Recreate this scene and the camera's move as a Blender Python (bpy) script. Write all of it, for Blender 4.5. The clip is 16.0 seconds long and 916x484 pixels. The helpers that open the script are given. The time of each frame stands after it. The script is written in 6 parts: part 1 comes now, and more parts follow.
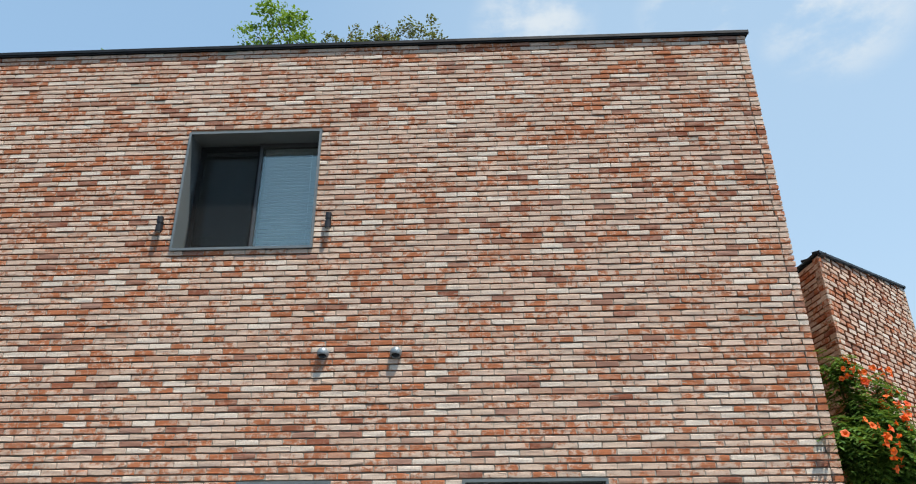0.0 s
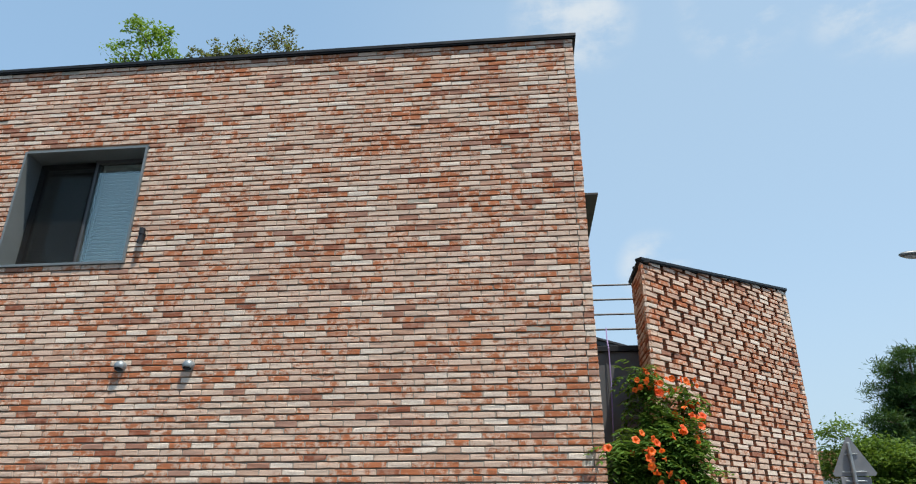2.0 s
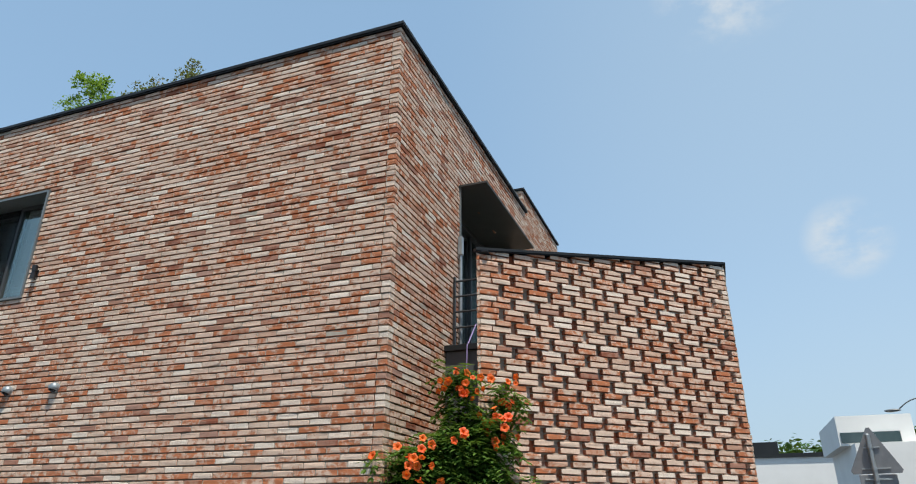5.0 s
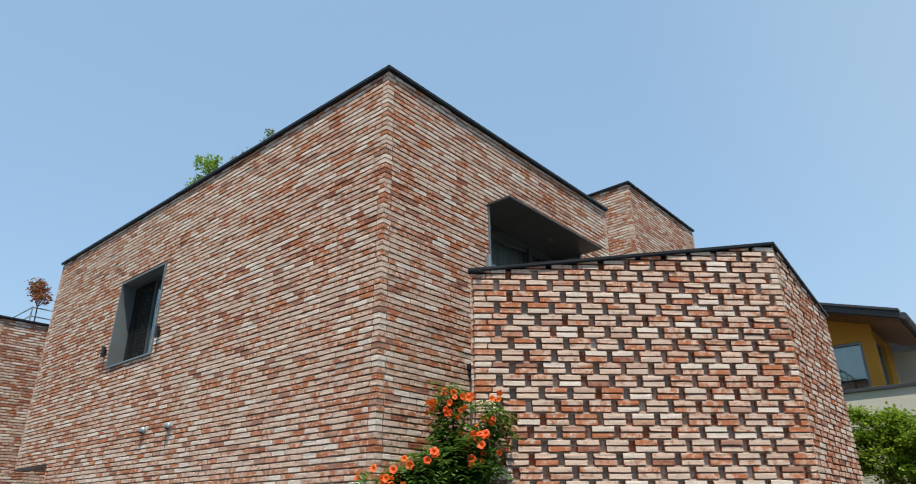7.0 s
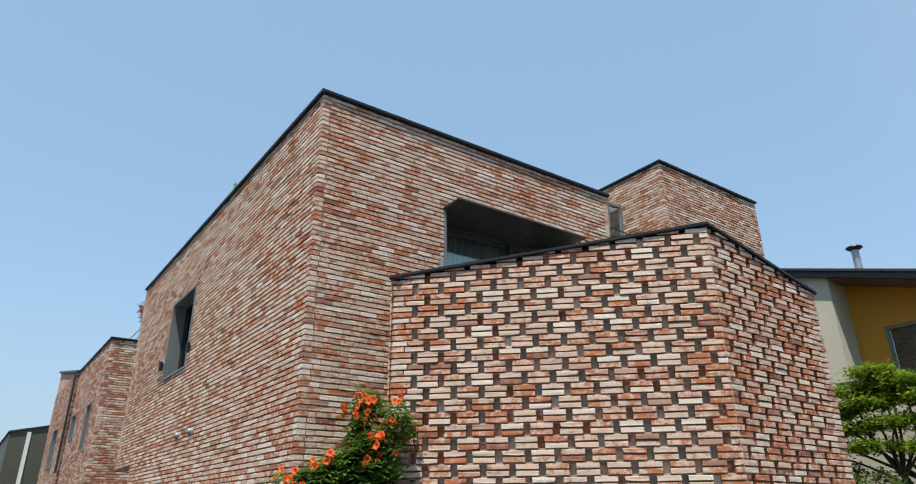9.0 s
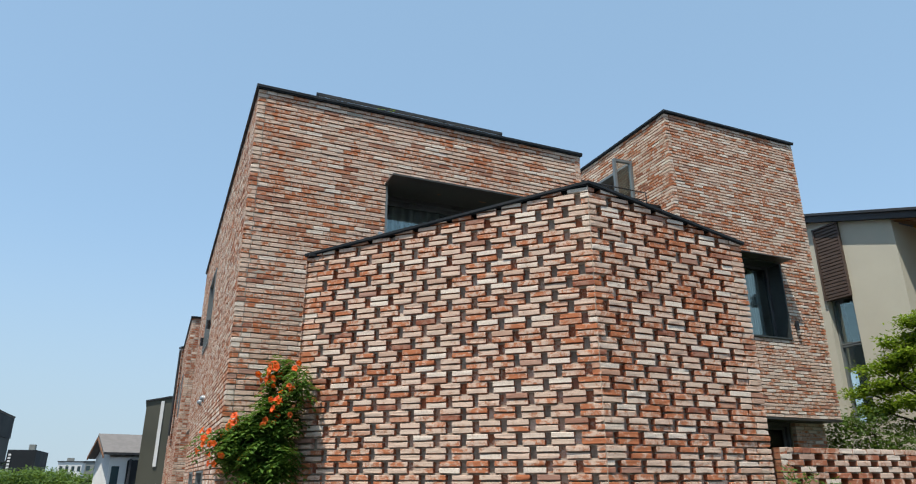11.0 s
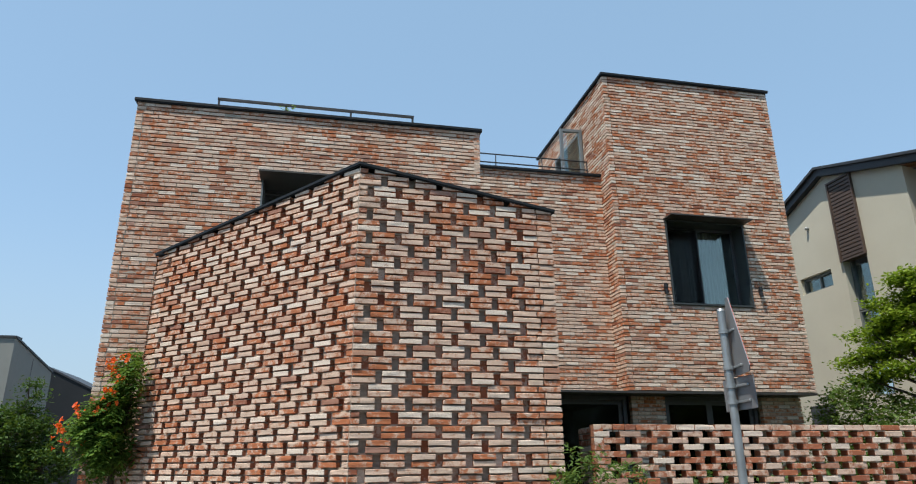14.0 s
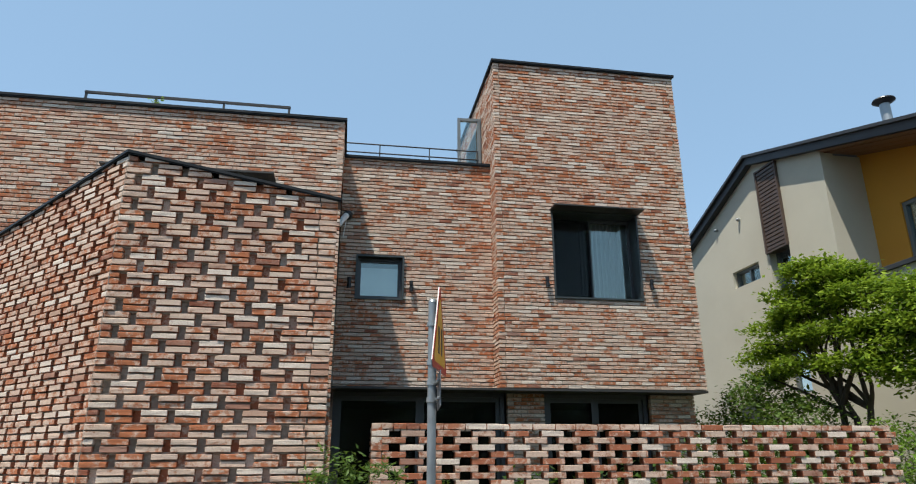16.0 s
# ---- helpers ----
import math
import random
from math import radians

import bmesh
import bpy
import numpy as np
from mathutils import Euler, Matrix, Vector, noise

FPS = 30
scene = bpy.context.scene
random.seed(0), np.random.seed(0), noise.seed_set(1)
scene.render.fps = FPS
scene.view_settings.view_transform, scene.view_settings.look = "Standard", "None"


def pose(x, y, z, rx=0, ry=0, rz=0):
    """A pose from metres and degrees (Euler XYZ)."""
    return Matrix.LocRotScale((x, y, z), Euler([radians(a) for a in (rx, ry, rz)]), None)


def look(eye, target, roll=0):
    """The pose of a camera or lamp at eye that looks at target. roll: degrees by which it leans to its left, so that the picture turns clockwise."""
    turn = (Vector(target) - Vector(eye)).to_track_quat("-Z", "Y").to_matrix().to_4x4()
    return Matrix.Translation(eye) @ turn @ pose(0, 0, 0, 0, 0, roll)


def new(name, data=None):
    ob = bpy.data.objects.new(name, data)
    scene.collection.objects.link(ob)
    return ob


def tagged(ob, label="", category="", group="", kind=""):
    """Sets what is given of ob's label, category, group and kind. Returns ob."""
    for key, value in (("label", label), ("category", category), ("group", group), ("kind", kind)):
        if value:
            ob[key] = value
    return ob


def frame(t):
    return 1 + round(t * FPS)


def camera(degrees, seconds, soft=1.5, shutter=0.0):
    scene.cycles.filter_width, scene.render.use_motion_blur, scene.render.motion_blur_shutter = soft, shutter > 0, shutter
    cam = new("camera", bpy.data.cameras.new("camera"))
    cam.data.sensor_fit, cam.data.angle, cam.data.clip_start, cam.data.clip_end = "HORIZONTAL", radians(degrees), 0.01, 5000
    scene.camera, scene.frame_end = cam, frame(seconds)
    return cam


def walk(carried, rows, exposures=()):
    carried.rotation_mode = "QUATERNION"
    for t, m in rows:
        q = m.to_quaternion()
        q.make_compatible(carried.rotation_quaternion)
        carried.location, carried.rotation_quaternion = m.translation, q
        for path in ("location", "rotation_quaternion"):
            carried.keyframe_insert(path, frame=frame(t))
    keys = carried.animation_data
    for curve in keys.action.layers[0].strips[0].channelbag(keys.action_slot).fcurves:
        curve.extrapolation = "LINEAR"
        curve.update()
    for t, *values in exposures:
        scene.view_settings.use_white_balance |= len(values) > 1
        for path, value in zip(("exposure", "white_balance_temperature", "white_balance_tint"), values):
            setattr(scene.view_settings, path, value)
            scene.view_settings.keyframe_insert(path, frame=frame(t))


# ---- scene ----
cam = camera(68.9, 16.0, soft=1.1)
PATH = [
    (0, (-0.049, 0.026, 1.637), (-0.11, 1.86, 2.433), -0.5),
    (0.5, (0.53, 0.025, 1.691), (0.432, 1.861, 2.478), -0.5),
    (1, (1.097, 0.024, 1.715), (0.959, 1.857, 2.503), -0.5),
    (1.5, (1.649, 0.028, 1.738), (1.505, 1.863, 2.52), -0.3),
    (2, (2.224, 0.091, 1.771), (2.039, 1.923, 2.552), 0.1),
    (2.5, (2.754, 0.184, 1.78), (2.541, 2.017, 2.552), -0.2),
    (3, (3.254, 0.275, 1.785), (3.0, 2.099, 2.565), -0.3),
    (3.5, (3.801, 0.393, 1.841), (3.489, 2.214, 2.607), 0.2),
    (6, (6.251, 1.397, 1.886), (5.299, 2.968, 2.677), -0.1),
    (6.5, (6.751, 1.566, 1.917), (5.658, 3.044, 2.705), -0.1),
    (7, (7.254, 1.804, 1.95), (6.057, 3.201, 2.735), -0.5),
    (7.5, (7.76, 2.081, 1.975), (6.469, 3.395, 2.753), -0.3),
    (8, (8.229, 2.495, 1.994), (6.857, 3.725, 2.771), -0.3),
    (8.5, (8.63, 2.884, 1.989), (7.19, 4.035, 2.765), -0.3),
    (9, (8.958, 3.298, 1.986), (7.458, 4.379, 2.75), -0.4),
    (11.5, (10.666, 5.69, 1.92), (8.903, 6.371, 2.575), -0.4),
    (12, (10.855, 6.171, 1.914), (9.066, 6.783, 2.565), -0.8),
    (12.5, (11.07, 6.696, 1.921), (9.249, 7.222, 2.561), -0.4),
    (13, (11.212, 7.23, 1.913), (9.377, 7.707, 2.55), -0.6),
    (13.5, (11.335, 7.776, 1.927), (9.486, 8.201, 2.558), -0.6),
    (14, (11.407, 8.347, 1.895), (9.549, 8.741, 2.522), -0.5),
    (14.5, (11.446, 8.971, 1.887), (9.582, 9.335, 2.513), -0.3),
    (15, (11.489, 9.508, 1.865), (9.621, 9.859, 2.487), -0.2),
    (15.5, (11.459, 10.093, 1.857), (9.589, 10.418, 2.486), -0.2),
    (16, (11.511, 10.659, 1.908), (9.637, 10.976, 2.529), -0.2),
]
walk(cam, [(t, look(eye, target, roll)) for t, eye, target, roll in PATH],
     exposures=[(0.0, 0.54), (2.0, 0.48), (3.5, 0.33), (6.0, 0.40), (9.0, 0.43), (16.0, 0.42)])


# ---- world, sun, exposure ----
SUN_TO = Vector((0.245, -0.29, 1.0)).normalized()
elev = math.asin(SUN_TO.z)
azim = math.atan2(SUN_TO.x, SUN_TO.y)

world = bpy.data.worlds.new("sky")
scene.world = world
world.use_nodes = True
wn, wl = world.node_tree.nodes, world.node_tree.links
wn.clear()
sky = wn.new("ShaderNodeTexSky")
sky.sky_type = "NISHITA"
sky.sun_disc = False
sky.sun_elevation, sky.sun_rotation = elev, azim
sky.air_density, sky.dust_density, sky.ozone_density = 1.0, 0.25, 1.0
wco = wn.new("ShaderNodeTexCoord")
# a few soft fair-weather clouds, thin haze higher up
cmap = wn.new("ShaderNodeMapping")
cmap.inputs["Scale"].default_value = (6.0, 6.0, 11.0)
wl.new(wco.outputs["Generated"], cmap.inputs["Vector"])
cn = wn.new("ShaderNodeTexNoise")
cn.inputs["Scale"].default_value, cn.inputs["Detail"].default_value, cn.inputs["Roughness"].default_value = 1.4, 7.0, 0.6
wl.new(cmap.outputs["Vector"], cn.inputs["Vector"])
cloud = None
for way, wide in (((0.085, 0.75, 0.655), 0.0050), ((0.45, 0.665, 0.6), 0.0060), ((0.19, 0.92, 0.342), 0.0018), ((0.30, 0.72, 0.63), 0.004)):
    dot = wn.new("ShaderNodeVectorMath")
    dot.operation = "DOT_PRODUCT"
    wl.new(wco.outputs["Generated"], dot.inputs[0])
    dot.inputs[1].default_value = Vector(way).normalized()
    near_c = wn.new("ShaderNodeMapRange")
    near_c.interpolation_type = "SMOOTHSTEP"
    near_c.inputs["From Min"].default_value, near_c.inputs["From Max"].default_value = 1 - wide, 1 - wide * 0.05
    wl.new(dot.outputs["Value"], near_c.inputs["Value"])
    if cloud is None:
        cloud = near_c.outputs["Result"]
    else:
        top = wn.new("ShaderNodeMath")
        top.operation = "MAXIMUM"
        wl.new(cloud, top.inputs[0])
        wl.new(near_c.outputs["Result"], top.inputs[1])
        cloud = top.outputs[0]
cmul = wn.new("ShaderNodeMath")
cmul.operation = "MULTIPLY"
wl.new(cloud, cmul.inputs[0])
cr = wn.new("ShaderNodeMapRange")
cr.interpolation_type = "SMOOTHSTEP"
cr.inputs["From Min"].default_value, cr.inputs["From Max"].default_value = 0.40, 0.66
cr.inputs["To Max"].default_value = 0.9
wl.new(cn.outputs["Fac"], cr.inputs["Value"])
wl.new(cr.outputs["Result"], cmul.inputs[1])
cmix = wn.new("ShaderNodeMix")
cmix.data_type = "RGBA"
cmix.inputs["B"].default_value = (3.6, 3.8, 4.0, 1)
wl.new(cmul.outputs[0], cmix.inputs["Factor"])
veil = wn.new("ShaderNodeMix")
veil.data_type = "RGBA"
veil.inputs["Factor"].default_value = 0.58
veil.inputs["B"].default_value = (1.85, 2.95, 4.0, 1)
wl.new(sky.outputs["Color"], veil.inputs["A"])
# grey-blue summer haze low over the horizon
split = wn.new("ShaderNodeSeparateXYZ")
wl.new(wco.outputs["Generated"], split.inputs[0])
low = wn.new("ShaderNodeMapRange")
low.interpolation_type = "SMOOTHSTEP"
low.inputs["From Min"].default_value, low.inputs["From Max"].default_value = 0.0, 0.36
low.inputs["To Min"].default_value, low.inputs["To Max"].default_value = 0.8, 0.0
wl.new(split.outputs["Z"], low.inputs["Value"])
ground_haze = wn.new("ShaderNodeMix")
ground_haze.data_type = "RGBA"
ground_haze.inputs["B"].default_value = (2.2, 2.9, 3.5, 1)
wl.new(low.outputs["Result"], ground_haze.inputs["Factor"])
wl.new(veil.outputs["Result"], ground_haze.inputs["A"])
wl.new(ground_haze.outputs["Result"], cmix.inputs["A"])
bg = wn.new("ShaderNodeBackground")
bg.inputs["Strength"].default_value = 0.15
# thin summer haze towards the north-east
hdot = wn.new("ShaderNodeVectorMath")
hdot.operation = "DOT_PRODUCT"
wl.new(wco.outputs["Generated"], hdot.inputs[0])
hdot.inputs[1].default_value = Vector((0.42, 0.78, 0.47)).normalized()
hramp = wn.new("ShaderNodeMapRange")
hramp.interpolation_type = "SMOOTHSTEP"
hramp.inputs["From Min"].default_value, hramp.inputs["From Max"].default_value, hramp.inputs["To Max"].default_value = 0.70, 0.99, 0.28
wl.new(hdot.outputs["Value"], hramp.inputs["Value"])
haze = wn.new("ShaderNodeMix")
haze.data_type = "RGBA"
haze.inputs["B"].default_value = (3.2, 3.9, 4.3, 1)
wl.new(hramp.outputs["Result"], haze.inputs["Factor"])
wl.new(cmix.outputs["Result"], haze.inputs["A"])
wl.new(haze.outputs["Result"], bg.inputs["Color"])
wo = wn.new("ShaderNodeOutputWorld")
wl.new(bg.outputs["Background"], wo.inputs["Surface"])

sun = new("sun", bpy.data.lights.new("sun", "SUN"))
sun.data.energy, sun.data.angle, sun.data.color = 5.0, radians(0.55), (1.0, 0.94, 0.85)
sun.matrix_world = look(SUN_TO * 60, (0, 0, 0))


# ---- materials ----
def material(name):
    m = bpy.data.materials.new(name)
    m.use_nodes = True
    n, l = m.node_tree.nodes, m.node_tree.links
    return m, n, l, n["Principled BSDF"]


def math_node(n, l, op, a, b=None, c=None):
    q = n.new("ShaderNodeMath")
    q.operation = op
    for k, v in enumerate((a, b, c)):
        if v is None:
            continue
        if isinstance(v, (int, float)):
            q.inputs[k].default_value = v
        else:
            l.new(v, q.inputs[k])
    return q.outputs[0]


def mix_rgb(n, l, fac, a, b, mode="MIX"):
    q = n.new("ShaderNodeMix")
    q.data_type, q.blend_type = "RGBA", mode
    for key, v in (("Factor", fac), ("A", a), ("B", b)):
        if isinstance(v, (int, float)):
            q.inputs[key].default_value = v
        elif isinstance(v, tuple):
            q.inputs[key].default_value = (*v, 1) if len(v) == 3 else v
        else:
            l.new(v, q.inputs[key])
    return q.outputs["Result"]


def noise_node(n, l, vec, scale, detail=4.0, rough=0.55, distort=0.0):
    q = n.new("ShaderNodeTexNoise")
    q.inputs["Scale"].default_value, q.inputs["Detail"].default_value = scale, detail
    q.inputs["Roughness"].default_value, q.inputs["Distortion"].default_value = rough, distort
    if vec is not None:
        l.new(vec, q.inputs["Vector"])
    return q.outputs["Fac"]


def ramp_node(n, l, fac, lo, hi, a=0.0, b=1.0):
    q = n.new("ShaderNodeMapRange")
    q.interpolation_type = "SMOOTHSTEP"
    for key, v in (("From Min", lo), ("From Max", hi), ("To Min", a), ("To Max", b)):
        if isinstance(v, (int, float)):
            q.inputs[key].default_value = v
        else:
            l.new(v, q.inputs[key])
    l.new(fac, q.inputs["Value"])
    return q.outputs["Result"]


def bump_node(n, l, height, strength, dist):
    q = n.new("ShaderNodeBump")
    q.inputs["Strength"].default_value, q.inputs["Distance"].default_value = strength, dist
    l.new(height, q.inputs["Height"])
    return q.outputs["Normal"]


def brick_material(name, island, wash=0.0, red=(0.44, 0.155, 0.068)):
    """Reclaimed brick with worn limewash. island: pieces joined in one mesh."""
    m, n, l, p = material(name)
    geo = n.new("ShaderNodeNewGeometry")
    if island:
        rnd = geo.outputs["Random Per Island"]
    else:
        rnd = n.new("ShaderNodeObjectInfo").outputs["Random"]
    white = n.new("ShaderNodeTexWhiteNoise")
    white.noise_dimensions = "1D"
    l.new(math_node(n, l, "MULTIPLY", rnd, 917.3), white.inputs["W"])
    rnd2 = white.outputs["Value"]
    off = n.new("ShaderNodeCombineXYZ")
    l.new(math_node(n, l, "MULTIPLY", rnd, 61.0), off.inputs["X"])
    l.new(math_node(n, l, "MULTIPLY", rnd2, 47.0), off.inputs["Z"])
    add = n.new("ShaderNodeVectorMath")
    l.new(geo.outputs["Position"], add.inputs[0])
    l.new(off.outputs["Vector"], add.inputs[1])
    v = add.outputs["Vector"]
    patch = noise_node(n, l, v, 13.0, 7.0, 0.7, 0.3)
    fine = noise_node(n, l, v, 85.0, 5.0, 0.65)
    broad = noise_node(n, l, geo.outputs["Position"], 0.75, 3.0, 0.5)
    # fired clay, from orange to plum
    clay = mix_rgb(n, l, ramp_node(n, l, rnd2, 0.1, 0.9), red, (0.37, 0.175, 0.10))
    clay = mix_rgb(n, l, ramp_node(n, l, rnd, 0.93, 0.97), clay, (0.25, 0.085, 0.047))
    clay = mix_rgb(n, l, ramp_node(n, l, fine, 0.35, 0.75, 0.0, 0.45), clay, (0.26, 0.085, 0.043))
    # limewash in worn patches, more on some bricks than on others
    wide = math_node(n, l, "MULTIPLY_ADD", patch, 1.7, -0.35)
    soft = math_node(n, l, "ADD", math_node(n, l, "MULTIPLY", wide, 0.68), math_node(n, l, "MULTIPLY", fine, 0.32))
    level = math_node(n, l, "ADD", math_node(n, l, "MULTIPLY", rnd2, -0.30), 0.57 - wash)
    level = math_node(n, l, "ADD", level, math_node(n, l, "MULTIPLY", math_node(n, l, "SUBTRACT", broad, 0.5), -0.2))
    fac = math_node(n, l, "SUBTRACT", soft, level)
    thick = ramp_node(n, l, fac, -0.09, 0.09)
    bare = ramp_node(n, l, rnd, 0.82, 0.98, 1.0, 0.25)
    thick = math_node(n, l, "MULTIPLY", thick, bare)
    limetone = mix_rgb(n, l, ramp_node(n, l, rnd, 0.0, 0.8), (0.65, 0.49, 0.38), (0.60, 0.475, 0.37))
    limetone = mix_rgb(n, l, ramp_node(n, l, rnd2, 0.80, 0.96, 0.0, 0.85), limetone, (0.75, 0.685, 0.58))
    limetone = mix_rgb(n, l, ramp_node(n, l, fine, 0.42, 0.72, 0.0, 0.6), limetone, (0.43, 0.29, 0.22))
    col = mix_rgb(n, l, math_node(n, l, "MULTIPLY", thick, 0.9), clay, limetone)
    l.new(col, p.inputs["Base Color"])
    p.inputs["Roughness"].default_value = 0.9
    p.inputs["Specular IOR Level"].default_value = 0.25
    h = math_node(n, l, "ADD", math_node(n, l, "MULTIPLY", fine, 0.5), math_node(n, l, "MULTIPLY", patch, 0.8))
    h = math_node(n, l, "ADD", h, math_node(n, l, "MULTIPLY", thick, 0.35))
    l.new(bump_node(n, l, h, 0.55, 0.006), p.inputs["Normal"])
    return m


def plain_material(name, a, b, scale=6.0, rough=0.6, metal=0.0, bump=0.1, dist=0.002, spec=0.4, fine=90.0):
    """Two tones broken up at two scales, with a fine relief."""
    m, n, l, p = material(name)
    co = n.new("ShaderNodeNewGeometry").outputs["Position"]
    big = noise_node(n, l, co, scale, 4.0, 0.6)
    small = noise_node(n, l, co, fine, 4.0, 0.6)
    f = math_node(n, l, "ADD", math_node(n, l, "MULTIPLY", ramp_node(n, l, big, 0.3, 0.7), 0.65), math_node(n, l, "MULTIPLY", small, 0.35))
    l.new(mix_rgb(n, l, f, a, b), p.inputs["Base Color"])
    l.new(ramp_node(n, l, big, 0.2, 0.8, max(rough - 0.1, 0), min(rough + 0.1, 1)), p.inputs["Roughness"])
    p.inputs["Metallic"].default_value = metal
    p.inputs["Specular IOR Level"].default_value = spec
    l.new(bump_node(n, l, small, bump, dist), p.inputs["Normal"])
    return m


def leaf_material(name, a, b, thin=0.35):
    m, n, l, p = material(name)
    geo = n.new("ShaderNodeNewGeometry")
    rnd = geo.outputs["Random Per Island"]
    col = mix_rgb(n, l, rnd, a, b)
    l.new(col, p.inputs["Base Color"])
    p.inputs["Roughness"].default_value = 0.5
    p.inputs["Specular IOR Level"].default_value = 0.15
    tr = n.new("ShaderNodeBsdfTranslucent")
    l.new(mix_rgb(n, l, 0.5, col, (0.20, 0.30, 0.03)), tr.inputs["Color"])
    ms = n.new("ShaderNodeMixShader")
    ms.inputs["Fac"].default_value = thin
    l.new(p.outputs["BSDF"], ms.inputs[1])
    l.new(tr.outputs["BSDF"], ms.inputs[2])
    l.new(ms.outputs["Shader"], n["Material Output"].inputs["Surface"])
    return m


def glass_material(name, tint=(0.90, 0.94, 0.94), face=0.085, shine=1.0):
    """A thin pane: clear through, mirror-like by Fresnel."""
    m, n, l, p = material(name)
    n.remove(p)
    lw = n.new("ShaderNodeLayerWeight")
    lw.inputs["Blend"].default_value = 0.5
    gloss = math_node(n, l, "ADD", math_node(n, l, "MULTIPLY", math_node(n, l, "POWER", lw.outputs["Facing"], 5.0), 0.9), face)
    tb = n.new("ShaderNodeBsdfTransparent")
    tb.inputs["Color"].default_value = (*tint, 1)
    gb = n.new("ShaderNodeBsdfGlossy")
    gb.inputs["Roughness"].default_value = 0.01
    gb.inputs["Color"].default_value = (0.88 * shine, shine, 0.93 * shine, 1)
    ms = n.new("ShaderNodeMixShader")
    l.new(gloss, ms.inputs["Fac"])
    l.new(tb.outputs["BSDF"], ms.inputs[1])
    l.new(gb.outputs["BSDF"], ms.inputs[2])
    l.new(ms.outputs["Shader"], n["Material Output"].inputs["Surface"])
    return m


BRICK = brick_material("limewashed_brick", False)
BRICK_J = brick_material("limewashed_brick_joined", True)
# unwashed brick sides; their clay is also darkened for joint and slot shade
CLAY = brick_material("shaded_bare_clay", False, -0.5, (0.30, 0.105, 0.05))
CLAY_J = brick_material("shaded_bare_clay_joined", True, -0.5, (0.30, 0.105, 0.05))
RED = brick_material("reclaimed_brick", False, -0.05, (0.37, 0.13, 0.065))
RED_J = brick_material("reclaimed_brick_joined", True, -0.05, (0.37, 0.13, 0.065))
MORTAR = plain_material("lime_mortar", (0.32, 0.28, 0.225), (0.44, 0.39, 0.32), 9.0, 0.95, 0, 0.5, 0.004, 0.2)
SLOT = plain_material("rough_slot_mortar", (0.25, 0.205, 0.16), (0.40, 0.34, 0.275), 22.0, 0.95, 0, 0.8, 0.006, 0.2)
COPING = plain_material("black_metal_coping", (0.010, 0.012, 0.013), (0.018, 0.020, 0.022), 3.0, 0.45, 0.0, 0.05, spec=0.25)
# one coating twice: lightened for skylit reveals, darkened for shaded ones
FRAME = plain_material("skylit_powder_coated_aluminium", (0.15, 0.172, 0.175), (0.19, 0.21, 0.213), 3.0, 0.42, 0.3, 0.04)
FRAME_SHADED = plain_material("shaded_powder_coated_aluminium", (0.048, 0.055, 0.054), (0.066, 0.074, 0.072), 3.0, 0.42, 0.3, 0.04)
HOOD = plain_material("dark_steel_sheet", (0.045, 0.043, 0.040), (0.065, 0.062, 0.057), 2.5, 0.5, 0.3, 0.05)
SASH = plain_material("dark_grey_sash", (0.06, 0.062, 0.065), (0.085, 0.088, 0.09), 3.0, 0.4, 0.2, 0.03)
GLASS = glass_material("window_glass", face=0.13)
GLASS_G = glass_material("tinted_shop_glass", (0.5, 0.54, 0.52), 0.02, 0.5)
SCREEN, sn, sl, sp = material("insect_screen")
sn.remove(sp)
s_t, s_d, s_m = sn.new("ShaderNodeBsdfTransparent"), sn.new("ShaderNodeBsdfDiffuse"), sn.new("ShaderNodeMixShader")
s_d.inputs["Color"].default_value = (0.02, 0.02, 0.02, 1)
s_m.inputs["Fac"].default_value = 0.5
sl.new(s_t.outputs["BSDF"], s_m.inputs[1])
sl.new(s_d.outputs["BSDF"], s_m.inputs[2])
sl.new(s_m.outputs["Shader"], sn["Material Output"].inputs["Surface"])
BLIND = plain_material("white_blind_slat", (0.70, 0.73, 0.75), (0.78, 0.80, 0.81), 4.0, 0.6)
CURTAIN = plain_material("pale_curtain", (0.20, 0.225, 0.235), (0.25, 0.27, 0.275), 3.0, 0.85)
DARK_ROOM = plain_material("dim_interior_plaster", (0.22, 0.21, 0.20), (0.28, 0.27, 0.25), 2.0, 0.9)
STEEL = plain_material("galvanised_steel", (0.26, 0.285, 0.295), (0.36, 0.39, 0.40), 5.0, 0.42, 0.6, 0.06)
BLACK = plain_material("black_fitting", (0.012, 0.012, 0.013), (0.022, 0.022, 0.024), 8.0, 0.4, 0.0, 0.05)
RAIL = plain_material("dark_painted_rail", (0.03, 0.032, 0.034), (0.045, 0.047, 0.05), 5.0, 0.45, 0.3, 0.05)
PANEL = plain_material("grey_metal_panel", (0.085, 0.088, 0.09), (0.11, 0.113, 0.115), 1.5, 0.5, 0.2, 0.05)


# ---- mesh helpers ----
def part(name, bm, mat, parent=None, label=""):
    me = bpy.data.meshes.new(name)
    bm.to_mesh(me)
    bm.free()
    me.materials.append(mat)
    ob = new(name, me)
    if parent is not None:
        ob.parent = parent
    if label:
        ob["label"] = label
    return ob


